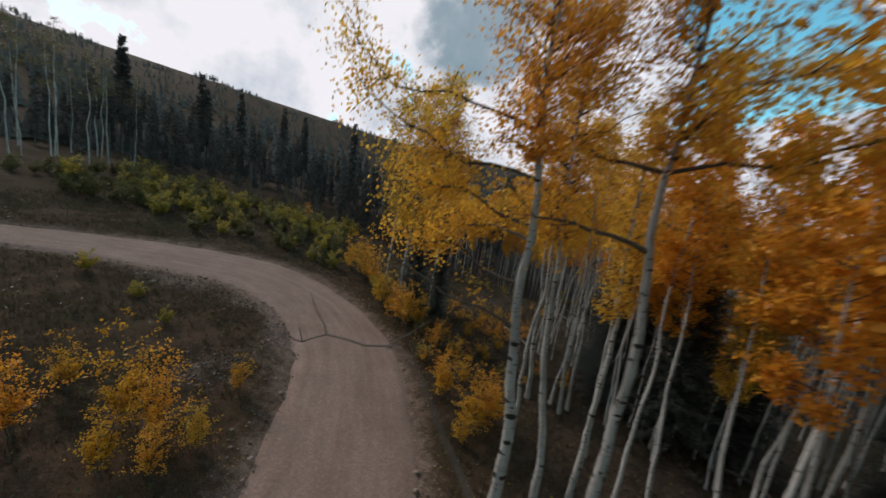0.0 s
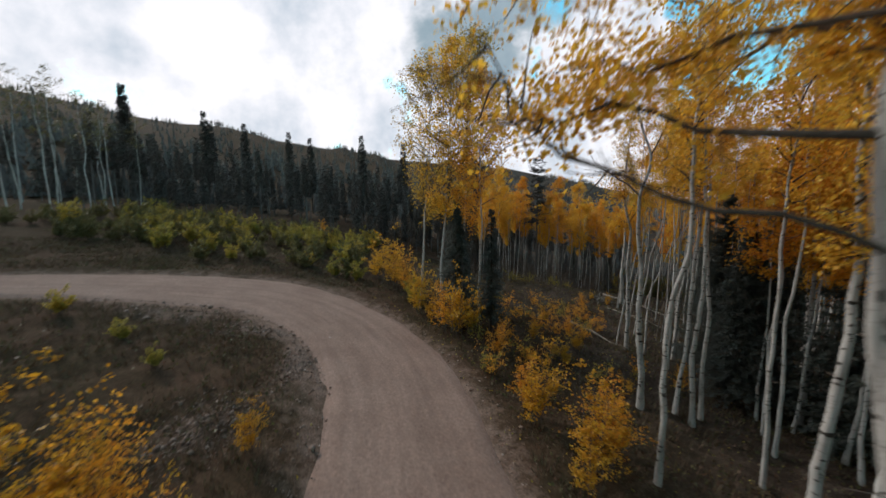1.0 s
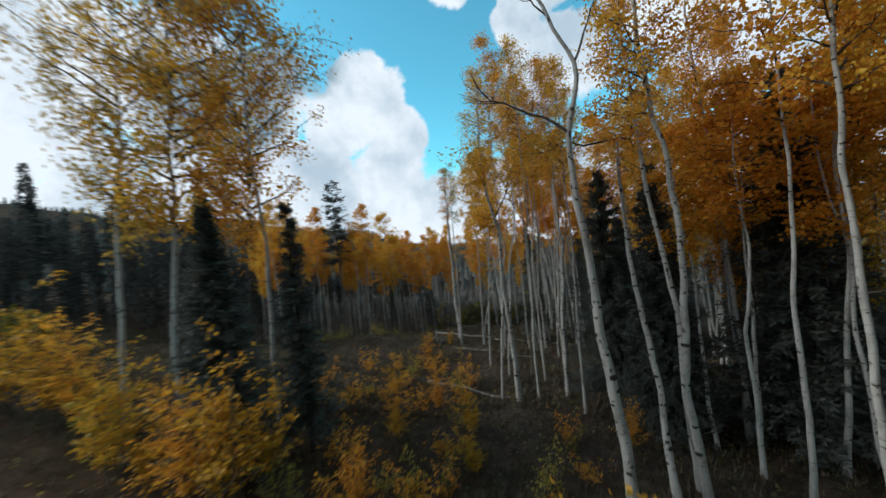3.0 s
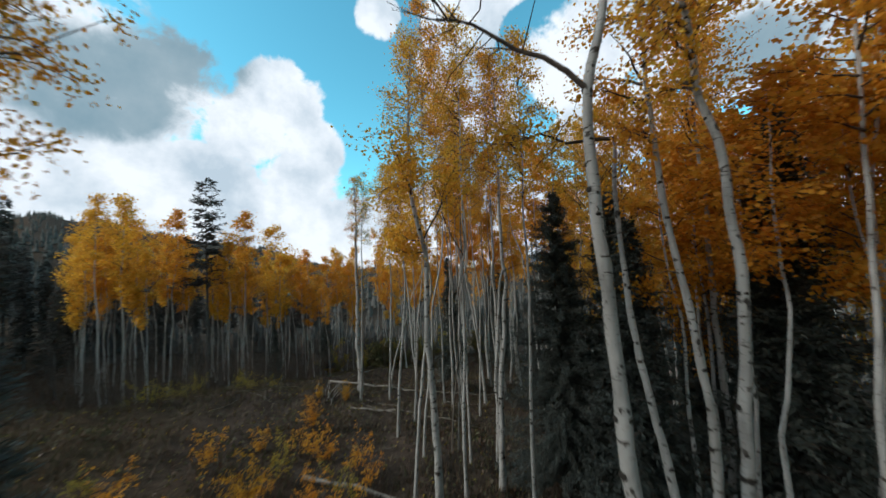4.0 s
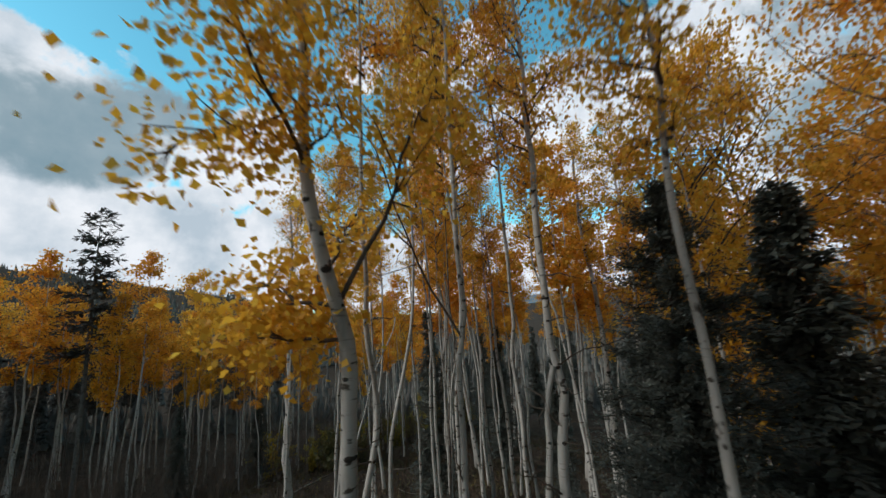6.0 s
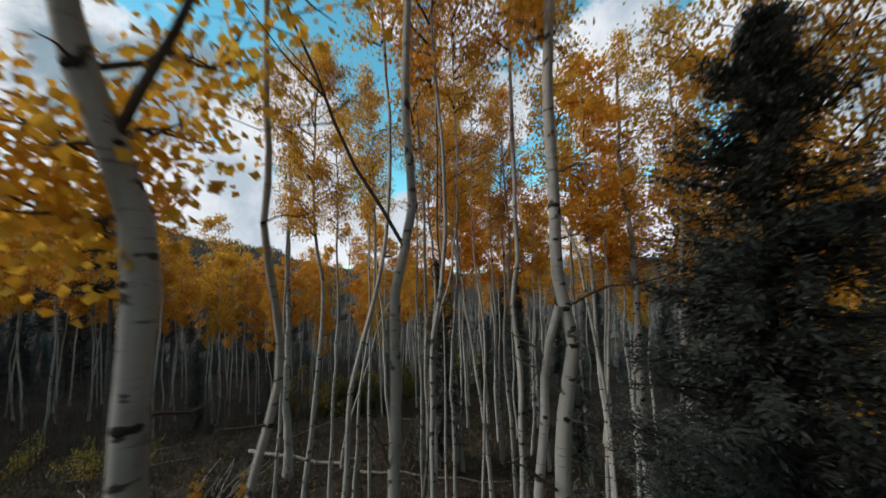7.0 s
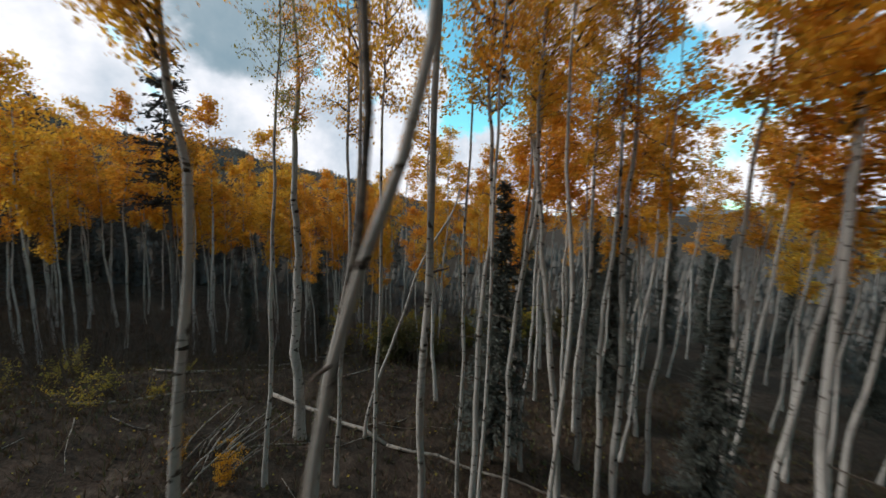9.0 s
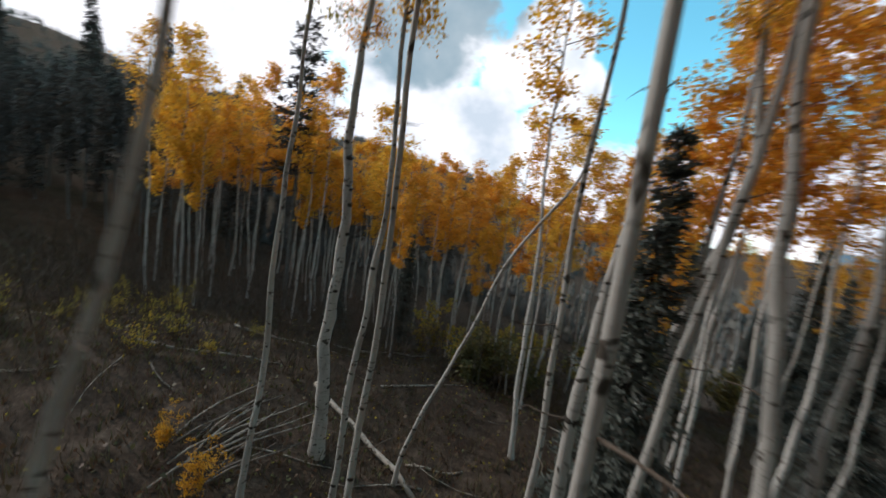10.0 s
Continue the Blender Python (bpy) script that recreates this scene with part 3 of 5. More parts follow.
def aspen(x, y, dia, seen_at, tall, kind, *bends):
    """An aspen with a stem through the bends (height, dx, dy); dia is its thickness seen_at that height."""
    global count
    count += 1
    g = np.random.default_rng(count * 11)
    z = height(x, y)
    whole = {"twin": bends[-1][0], "pole": bends[-1][0]}.get(kind, tall)
    pts = [(0, 0, -0.15)] + [(dx, dy, h) for h, dx, dy in bends if h < whole + 0.01]
    if pts[-1][2] < whole - 0.3:
        h, dx, dy = bends[-1]
        k = (whole - h) * 0.02
        pts.append((pts[-1][0] + g.normal() * k, pts[-1][1] + g.normal() * k, whole))
    line = rising(pts, 0.22)
    wobble = 0.4 * dia * np.stack([np.sin(line[:, 2] * 1.7 + count), np.cos(line[:, 2] * 1.3 + 2 * count), 0 * line[:, 2]], 1)
    # short kinks where branches were shed
    kink = np.random.default_rng(900 + count).normal(size=(len(line), 2)) * min(dia, 0.14) * 0.22
    kink = 0.5 * kink + 0.25 * (np.roll(kink, 1, 0) + np.roll(kink, -1, 0))
    wobble[:, :2] += kink
    line = line + wobble * np.clip(line[:, 2:] / 2, 0, 1)
    base = dia / 2 / max(0.25, 1 - 0.8 * min(seen_at, whole) / max(whole, 9.0))
    rad = base * np.clip(1 - 0.8 * line[:, 2] / max(whole, 9.0), 0.12, 1) + 0.35 * base * np.exp(-np.clip(line[:, 2], 0, 9) / 0.25)
    rad = rad * (1 + 0.06 * np.random.default_rng(950 + count).normal(size=len(rad)).clip(-1, 1.5))
    words = {
        "a": "tall slender aspen with pale scarred bark and golden crown",
        "w": "slim aspen with pale trunk and wide golden crown",
        "g": "slim aspen with pale trunk and thin grey-green crown",
        "n": "thick aspen with pale bark and wide golden branches",
        "dead": "leaning bare aspen with forked grey top",
        "dead2": "dark dead aspen stem without leaves",
        "broken": "aspen with snapped top and one side branch",
        "twin": "thin pale aspen stem joined to its neighbour",
        "pole": "thin dead aspen pole leaning against other trees",
    }[kind]
    ob = thing("aspen", x, y, z, words, "tree", "aspen grove")
    v, f = tube(line, rad, 12 if dia > 0.05 else 8)
    part("trunk", fast_mesh("trunk", v, f, BARK_DARK if kind == "dead2" else BARK, True), ob)
    # eye-shaped scars of shed branches
    for k in range(0 if kind == "dead2" else 26):
        i = g.integers(3, max(5, int(len(line) * 0.75)))
        a = g.uniform(0, 2 * np.pi)
        s = rad[i] * g.uniform(0.45, 0.95)
        d = np.array([math.cos(a), math.sin(a), 0])
        part("branch_scar", SCAR_MESH, ob, at=Matrix.Translation(line[i] + d * rad[i] * 0.97) @ pose(0, 0, 0, 0, 0, math.degrees(a) - 90) @ Matrix.Diagonal((s * 0.95, s * 0.5, s * 1.15, 1)))
    # dead twigs low on the stem
    for k in range(g.integers(2, 6)):
        i = int(len(line) * g.uniform(0.15, 0.6))
        a = g.uniform(0, 2 * np.pi)
        tw = bowed(line[i], (math.cos(a), math.sin(a), g.uniform(-0.1, 0.5)), g.uniform(0.12, 0.42), -0.2, g, 5)
        v, f = tube(tw, np.linspace(min(0.010, rad[i] * 0.4), 0.002, 5), 4)
        part("dead_branch", fast_mesh("dead_branch", v, f, TWIG), ob)
    if kind in ("a", "n", "g", "w"):
        start = whole * (g.uniform(0.70, 0.74) if kind == "n" else g.uniform(0.5, 0.56) if y < 10 else 0.69 if kind == "w" else g.uniform(0.55, 0.62) if y < 15 else g.uniform(0.66, 0.73))
        top = line[np.argmin(np.abs(line[:, 2] - (start + whole) / 2))]
        s = (whole * (1.2 if kind == "n" else 1.05) - start) / 5.0
        br, lv = GREENISH if kind == "g" else WIDE if kind == "w" else CROWNS[count % 5]
        m = Matrix.Translation((top[0], top[1], start)) @ pose(0, 0, 0, 0, 0, g.uniform(0, 360)) @ Matrix.Diagonal((s, s, s, 1))
        for turn in ((0, 100) if kind == "n" else (0,)):
            crown = part("foliage", lv, ob, "golden autumn leaves", at=m @ pose(0, 0, 0, 0, 0, turn))
            crown["kind"] = "stuff"
            for one in br:
                part("branch", one, crown)
    return ob, line, rad


def limb(tree, start, way, length, sag, thick, leaves, seed, bare=False):
    """A large side branch with leafy twigs, on an aspen."""
    ob, line, rad = tree
    g = np.random.default_rng(seed)
    i = int(np.argmin(np.abs(line[:, 2] - start)))
    main = bowed(line[i], way, length, sag, g, 9)
    wood, spots = [tube(main, np.linspace(thick, min(0.006, 0.4 * thick), 9), 7)], []
    for k in range(int(6 + length * 5)):
        u = g.uniform(0.32, 1.0) * 8
        j = min(int(u), 7)
        s = main[j] + (main[j + 1] - main[j]) * (u - j)
        d = np.array(way) / np.linalg.norm(way) * 0.7 + g.normal(size=3) * (0.8, 0.8, 0.6)
        tw = bowed(s, d, g.uniform(0.3, 0.85) * min(1, length / 2), -0.05, g, 4)
        wood.append(tube(tw, np.array((1.0, 0.8, 0.55, 0.33)) * min(0.009, 0.5 * thick), 4))
        if not bare:
            m = int(1.4 * leaves) // int(6 + length * 5)
            spots.append(tw[g.integers(1, 4, m)] + g.normal(size=(m, 3)) * (0.15, 0.15, 0.12))
    br = part("limb", fast_mesh("limb", *wood[0], TWIG, True), ob, "bare grey limb" if bare else "leafy side limb")
    for one in wood[1:]:
        part("twig", fast_mesh("twig", *one, TWIG), br)
    if not bare:
        v, f = leaf_quads(np.concatenate(spots), 0.05, g)
        part("foliage", fast_mesh("foliage", v, f, GOLD), br)["kind"] = "stuff"


aspen(3.70, 9.88, 0.086, 4.5, 11, 'a', (4.0, 0.00, -0.01), (4.9, 0.11, -0.20), (7.1, 0.08, -0.14))
roadside = aspen(1.80, 5.16, 0.136, 6.2, 11, 'n', (3.6, -0.06, 0.04), (5.1, -0.10, 0.07), (6.4, -0.20, 0.14), (7.7, -0.21, 0.14), (8.4, -0.26, 0.18))
beside = aspen(2.76, 5.66, 0.080, 6.7, 10, 'n', (3.3, -0.13, 0.10), (6.5, -0.38, 0.28), (8.8, -0.42, 0.31))
stout = aspen(3.29, 4.82, 0.116, 7.0, 12, 'n', (5.9, -0.01, 0.01), (9.5, -0.05, 0.05))
aspen(4.96, 8.24, 0.093, 6.2, 10, 'a', (4.1, 0.13, -0.12), (6.7, 0.10, -0.10), (9.9, 0.00, -0.00))
aspen(6.59, 10.44, 0.073, 4.6, 11, 'a', (3.2, -0.04, 0.10), (7.7, -0.05, 0.12))
forked = aspen(5.31, 13.11, 0.110, 5.2, 9.6, 'dead', (3.5, -0.10, 0.17), (5.8, -0.21, 0.34), (6.6, -0.18, 0.30), (7.3, -0.08, 0.14), (8.7, -0.28, 0.46), (9.6, -0.45, 0.75))
aspen(6.41, 12.42, 0.098, 4.5, 11, 'a', (1.9, -0.03, 0.08), (5.7, -0.01, 0.03), (7.1, -0.07, 0.18), (8.4, -0.09, 0.26))
aspen(6.88, 12.70, 0.075, 5.5, 10.5, 'a', (3.1, 0.01, 0.11), (7.8, 0.03, 0.49))
snapped = aspen(6.17, 12.80, 0.074, 4.8, 6.6, 'broken', (1.5, 0.30, 0.26), (3.0, 0.61, 0.52), (4.0, 0.81, 0.70), (5.5, 0.96, 0.87), (6.7, 1.03, 0.97))
leafy = aspen(7.23, 17.26, 0.097, 5.2, 9.3, 'a', (4.7, -0.12, 0.01), (5.2, -0.18, 0.02), (5.6, -0.31, 0.03), (6.1, -0.37, 0.04), (6.8, -0.36, 0.05))
knotty = aspen(8.99, 16.85, 0.086, 5.0, 10, 'a', (2.2, 0.0, -0.08), (3.7, 0.06, -0.19), (4.4, 0.080, -0.238), (4.62, 0.093, -0.272), (4.80, 0.104, -0.300), (5.1, 0.097, -0.275), (5.7, 0.09, -0.27))
joined = aspen(9.00, 16.85, 0.056, 4.6, 0, 'twin', (2.2, 0.0, 0.06), (3.7, 0.04, -0.08), (4.33, 0.047, -0.145), (4.58, 0.048, -0.152), (4.72, 0.054, -0.172), (4.86, 0.065, -0.203), (4.98, 0.078, -0.235), (5.06, 0.088, -0.258))
aspen(7.13, 17.87, 0.046, 4.9, 10.8, 'a', (3.8, 0.52, -0.08), (4.5, 0.69, -0.10), (5.3, 0.61, -0.09), (5.7, 0.64, -0.10), (5.9, 0.61, -0.09))
slim = aspen(7.94, 17.13, 0.050, 5.1, 10.7, 'a', (5.1, 0.16, -0.09), (5.4, 0.25, -0.13), (5.6, 0.26, -0.14), (5.9, 0.23, -0.12))
aspen(8.52, 18.86, 0.045, 4.9, 10.6, 'a', (3.7, 0.45, -0.13), (4.9, 0.76, -0.23), (5.9, 0.86, -0.25))
aspen(9.39, 18.01, 0.043, 5.0, 10.3, 'a', (4.6, 0.01, -0.01), (5.3, 0.10, -0.06), (5.8, 0.14, -0.08))
aspen(12.65, 24.61, 0.054, 3.1, 0, 'pole', (0.5, 0.06, -0.02), (1.5, 0.34, -0.09), (2.7, 0.79, -0.22), (3.8, 1.14, -0.31), (5.7, 2.05, -0.56))
aspen(10.17, 17.67, 0.054, 5.0, 11, 'a', (4.4, 0.07, -0.15), (5.1, 0.05, -0.11), (5.6, 0.08, -0.17), (6.0, 0.07, -0.16))
aspen(15.39, 17.44, 0.105, 7.1, 11, 'a', (6.4, -0.01, 0.03), (9.5, -0.03, 0.15))
aspen(11.08, 19.41, 0.047, 4.8, 11, 'a', (4.1, -0.23, 0.12), (4.8, -0.18, 0.09), (5.9, -0.17, 0.08))
aspen(9.49, 18.70, 0.025, 4.9, 9, 'dead2', (4.0, 0.35, -0.24), (5.0, 0.49, -0.34), (5.7, 0.46, -0.31))
aspen(9.65, 18.60, 0.025, 5.0, 10, 'a', (4.0, 0.21, -0.16), (4.7, 0.28, -0.22), (5.2, 0.40, -0.31), (5.5, 0.42, -0.32), (5.8, 0.48, -0.36))
aspen(10.52, 24.01, 0.057, 4.2, 8.8, 'g', (2.7, 0.17, -0.01), (5.9, 0.27, -0.01), (7.4, 0.39, -0.01))
aspen(10.38, 20.95, 0.038, 4.6, 8.8, 'a', (2.9, 0.24, -0.04), (5.0, 0.57, -0.09), (6.0, 0.60, -0.09))
aspen(11.73, 22.15, 0.046, 4.4, 9.5, 'a', (4.1, 0.08, -0.03), (6.5, 0.08, -0.03))
aspen(12.10, 20.20, 0.035, 4.7, 10, 'a', (6.1, 0.01, -0.01))
aspen(13.36, 22.09, 0.053, 4.2, 10, 'a', (6.8, -0.03, 0.02))
aspen(15.53, 22.77, 0.134, 4.0, 10.5, 'a', (2.9, -0.02, 0.03), (5.4, 0.12, -0.14), (7.2, 0.07, -0.07))
aspen(12.97, 20.06, 0.047, 4.6, 10.5, 'a', (3.7, 0.10, -0.16), (4.5, 0.10, -0.15), (6.1, 0.02, -0.04))
aspen(14.40, 20.70, 0.082, 4.6, 10.5, 'a', (8.1, -0.42, 0.61))
aspen(14.24, 21.76, 0.080, 3.7, 10, 'a', (3.0, -0.01, 0.01), (6.6, 0.15, -0.17))
aspen(16.57, 21.75, 0.095, 3.8, 10, 'a', (7.1, -0.05, 0.08))
aspen(15.23, 20.19, 0.086, 4.8, 10.5, 'a', (3.4, -0.06, 0.15), (6.7, -0.08, 0.21), (8.8, -0.11, 0.29))
aspen(15.36, 22.34, 0.078, 2.6, 10, 'a', (2.7, -0.10, 0.13), (5.2, -0.13, 0.15))
aspen(13.03, 21.37, 0.085, 2.8, 10, 'a', (5.1, 0.05, -0.05))
aspen(9.24, 20.58, 0.055, 4.4, 8.3, 'w', (1.8, 0.12, -0.04), (3.0, 0.28, -0.10), (5.0, 0.40, -0.15), (5.6, 0.32, -0.12), (6.5, 0.32, -0.12))
aspen(11.65, 23.58, 0.075, 2.5, 9.5, 'a', (4.9, 0.21, -0.10))
aspen(11.38, 25.14, 0.124, 5.1, 9, 'a', (4.1, -0.01, 0.01), (9.0, 0.04, -0.03))
aspen(11.84, 16.91, 0.038, 5.4, 10.5, 'a', (3.6, -0.03, 0.22), (5.9, -0.07, 0.46), (6.8, -0.12, 0.76))
aspen(14.70, 16.60, 0.095, 5.3, 10.5, 'a', (4.4, -0.01, -0.08), (6.5, -0.01, -0.07), (8.2, -0.01, -0.13))
aspen(15.02, 20.40, 0.068, 4.7, 10.5, 'a', (4.3, -0.07, 0.12), (6.7, -0.04, 0.08))
aspen(7.82, 15.51, 0.041, 5.6, 9, 'a', (5.0, -0.02, -0.14), (5.7, -0.02, -0.13), (6.7, -0.02, -0.19))

aspen(9.95, 12.70, 0.105, 4.0, 10.5, 'a', (2.5, -0.03, 0.0), (5.6, -0.2, 0.0), (8.0, -0.5, 0.1))

limb(roadside, 6.3, (-1.0, 0.75, 0.15), 2.4, 0.10, 0.035, 800, 101)
limb(roadside, 7.2, (-1.0, 0.55, 0.25), 2.5, 0.05, 0.03, 800, 102)
limb(roadside, 6.9, (-0.6, 1.0, 0.15), 2.2, 0.05, 0.03, 800, 103)
limb(roadside, 7.8, (-1.0, 0.30, 0.25), 3.0, 0.05, 0.032, 900, 125)
limb(roadside, 8.4, (-1.0, 0.40, 0.32), 3.2, 0.05, 0.03, 950, 126)
limb(stout, 8.7, (0.5, -0.8, 0.15), 2.4, 0.05, 0.035, 1000, 123)
limb(stout, 9.0, (-0.2, -1.0, 0.15), 2.2, 0.05, 0.03, 900, 124)
limb(stout, 7.4, (-1.0, 0.3, 0.25), 2.2, 0.05, 0.045, 450, 106)
limb(stout, 8.6, (-0.6, 0.9, 0.3), 2.2, 0.0, 0.04, 700, 107)
limb(leafy, 5.2, (-0.3, 1.0, 0.10), 0.7, 0.05, 0.016, 420, 127)
limb(leafy, 5.4, (-0.4, 1.0, 0.25), 0.65, 0.05, 0.016, 400, 128)
limb(leafy, 5.3, (0.45, 0.9, 0.42), 0.85, 0.05, 0.014, 200, 129)
limb(roadside, 5.6, (-2.28, 0.35, 0.75), 2.5, 0.1, 0.026, 0, 104, bare=True)
limb(beside, 7.2, (-0.4, 1.0, 0.2), 1.9, 0.0, 0.03, 600, 105)
limb(forked, 6.5, (-0.55, 0.75, 0.75), 2.0, 0.0, 0.030, 0, 108, bare=True)
limb(forked, 7.6, (0.3, -0.3, 0.9), 1.4, 0.0, 0.022, 0, 109, bare=True)
limb(forked, 8.4, (-0.5, 0.5, 1.0), 1.3, 0.0, 0.016, 0, 132, bare=True)
limb(snapped, 6.5, (-0.6, 0.8, 0.05), 1.7, -0.05, 0.03, 500, 110)
limb(slim, 5.25, (-0.42, 0.27, 0.95), 1.9, 0.1, 0.011, 0, 111, bare=True)
limb(leafy, 5.3, (0.20, -0.35, 0.75), 1.7, 0.0, 0.020, 560, 114)
limb(leafy, 6.7, (-0.70, 0.06, -0.55), 1.0, 0.0, 0.014, 330, 131)
limb(leafy, 6.4, (-0.6, -0.3, 0.6), 1.4, 0.0, 0.015, 600, 115)
limb(leafy, 5.5, (0.7, 0.5, 0.6), 0.95, 0.0, 0.015, 200, 116)
limb(slim, 4.2, (-0.2, 0.0, 0.5), 0.3, 0.0, 0.008, 0, 119, bare=True)
limb(knotty, 5.0, (0.75, -0.45, 0.25), 1.6, 0.1, 0.008, 0, 120, bare=True)
limb(knotty, 3.9, (-0.75, 0.55, 0.55), 0.5, 0.05, 0.010, 0, 121, bare=True)

# two dark forked branches low on the joined pair, and the knots on its bark
for tree, base, lines in (
    (knotty, "bare dark forked branch", (((9.075, 16.61, -0.158), (9.063, 16.645, -0.116), (9.045, 16.695, -0.053), (9.033, 16.737, -0.014), (9.018, 16.791, -0.01), (8.995, 16.86, 0.03), (8.97, 16.93, 0.10)), ((9.035, 16.735, -0.02), (9.025, 16.765, -0.08), (9.014, 16.803, -0.131)))),
    (joined, "bare dark branch", (((9.055, 16.685, 0.0), (9.045, 16.70, 0.04), (9.036, 16.722, 0.09), (9.018, 16.785, 0.137), (8.995, 16.865, 0.176), (8.97, 16.95, 0.24)),))):
    foot = np.array(tree[0].location)
    for k, pts in enumerate(lines):
        way = spline(list(pts), 0.02) - foot
        thick = np.linspace(0.0105 if k == 0 else 0.005, 0.0025, len(way))
        stem = part("limb" if k == 0 else "twig", fast_mesh("limb", *tube(way, thick, 7), TWIG, True), tree[0] if k == 0 else stem, base if k == 0 else "")
for tree, h, turn, wide, high in ((knotty, 5.00, 215, 0.026, 0.036), (knotty, 4.83, 190, 0.024, 0.018), (knotty, 5.42, 205, 0.022, 0.020), (joined, 4.41, 205, 0.018, 0.026), (knotty, 5.72, 170, 0.020, 0.022)):
    ob, line, rad = tree
    i = int(np.argmin(np.abs(line[:, 2] - h)))
    a = radians(turn)
    part("branch_scar", SCAR_MESH, ob, at=Matrix.Translation(line[i] + np.array([math.cos(a), math.sin(a), 0]) * rad[i] * 0.98) @ pose(0, 0, 0, 0, 0, turn - 90) @ Matrix.Diagonal((wide, 0.02, high, 1)))

# a dead limb that reaches out over the road from an aspen at its edge
edge_tree = aspen(2.6, 0.1, 0.10, 6.0, 11, "a", (4.0, 0.03, 0.02), (8.0, 0.06, 0.0))
foot = np.array(edge_tree[0].location)
reach = spline([(2.63, 0.1, 1.55), (1.4, -0.1, 1.9), (0.36, 0.45, 2.5), (0.06, 0.83, 2.82), (-0.069, 1.031, 2.955), (-0.188, 1.156, 2.908), (-0.312, 1.235, 2.893), (-0.389, 1.255, 2.852), (-0.435, 1.27, 2.859)], 0.05) - foot
dead = part("limb", fast_mesh("limb", *tube(reach, np.interp(np.linspace(0, 1, len(reach)), (0, 0.55, 0.8, 1), (0.026, 0.011, 0.0045, 0.0018)), 7), TWIG, True), edge_tree[0], "bare crooked dead limb")
for a, b, r in (((-0.312, 1.235, 2.893), (-0.394, 1.346, 2.979), 0.0032), ((-0.12, 1.09, 2.935), (-0.02, 1.12, 3.02), 0.0026), ((-0.389, 1.255, 2.852), (-0.40, 1.25, 2.90), 0.0018)):
    g = np.random.default_rng(int(1000 * r * 10))
    a, b = np.array(a), np.array(b)
    part("twig", fast_mesh("twig", *tube(bowed(a - foot, b - a, float(np.linalg.norm(b - a)), 0.0, g, 5), np.linspace(r, 0.0012, 5), 5), TWIG, True), dead)

# the rest of the grove: repeats of a few trees


AIRY = [crown_meshes(55 + k, 5.0, 0.85, 18, 2000, 0.078, m, 0.018) for k, m in enumerate((GOLD, AMBER, AMBER))]
THIN = [crown_meshes(50 + k, 5.0, 1.2, 14, 500, 0.09, SHRUBLEAF, 0.02) for k in range(2)]


def grove_tree(k, x, y, crowns=LIGHT, words=""):
    """An aspen of the grove at its own place, ten metres tall."""
    g = np.random.default_rng(300 + k)
    ob = thing("aspen", x, y, height(x, y), "tall aspen with grey trunk and thin green crown" if words else "slim aspen with pale trunk and amber crown" if k % 2 else "slim aspen with pale trunk and golden crown", "tree", "aspen grove")
    lx, ly = g.normal(0, 0.03, 2)
    pts = [(0, 0, -0.2)] + [(lx * h + g.normal() * 0.06, ly * h + g.normal() * 0.06, h) for h in (1.8, 3.8, 5.6, 7.4)]
    pts.append((pts[-1][0] * 1.1, pts[-1][1] * 1.1, 10.0))
    line = rising(pts, 0.3)
    kink = g.normal(size=(len(line), 2)) * 0.022
    line[:, :2] += (0.5 * kink + 0.25 * (np.roll(kink, 1, 0) + np.roll(kink, -1, 0))) * np.clip(line[:, 2:], 0, 1)
    rad = 0.058 * np.clip(1 - 0.085 * line[:, 2], 0.1, 1) + 0.02 * np.exp(-np.clip(line[:, 2], 0, 9) / 0.25)
    v, f = tube(line, rad, 7)
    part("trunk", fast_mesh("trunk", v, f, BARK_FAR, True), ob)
    for j in range(3):
        i = int(len(line) * g.uniform(0.2, 0.5))
        a = g.uniform(0, 6.28)
        tw = bowed(line[i], (math.cos(a), math.sin(a), 0.3), g.uniform(0.3, 0.9), -0.2, g, 4)
        v, f = tube(tw, np.linspace(0.01, 0.003, 4), 3)
        part("dead_branch", fast_mesh("dead_branch", v, f, TWIG), ob)
    br, lv = crowns[k % len(crowns)]
    start = 3.8 if crowns is FULL else (4.5, 6.0, 5.2, 6.5, 5.0, 5.7)[k % 6]
    top = line[int(len(line) * 0.75)]
    crown = part("foliage", lv, ob, at=Matrix.Translation((top[0], top[1], start)) @ Matrix.Diagonal((1, 1, (10.2 - start) / 5, 1)))
    crown["kind"] = "stuff"
    part("branchwork", br, crown)["kind"] = "stuff"
    return ob


STEMS = [grove_tree(k, x, y) for k, (x, y) in enumerate([(5.2, 35.0), (10.2, 34.4), (12.6, 35.5), (18.5, 24.5), (17.2, 15.0), (7.2, 36.5)])]
HIGH = [STEMS[1], STEMS[3], STEMS[5]]
SPARSE = [grove_tree(k, x, y, THIN, "thin green crown") for k, (x, y) in ((7, (-29.0, 33.0)), (9, (-31.5, 38.0)))]
TALL = [grove_tree(k, x, y, FULL) for k, (x, y) in ((21, (-0.5, 19.0)), (22, (1.05, 18.7)), (23, (-1.6, 19.9)))]
placed = [(o.location.x, o.location.y) for o in bpy.data.objects if o.name.startswith("aspen")]
pick = random.Random(5)


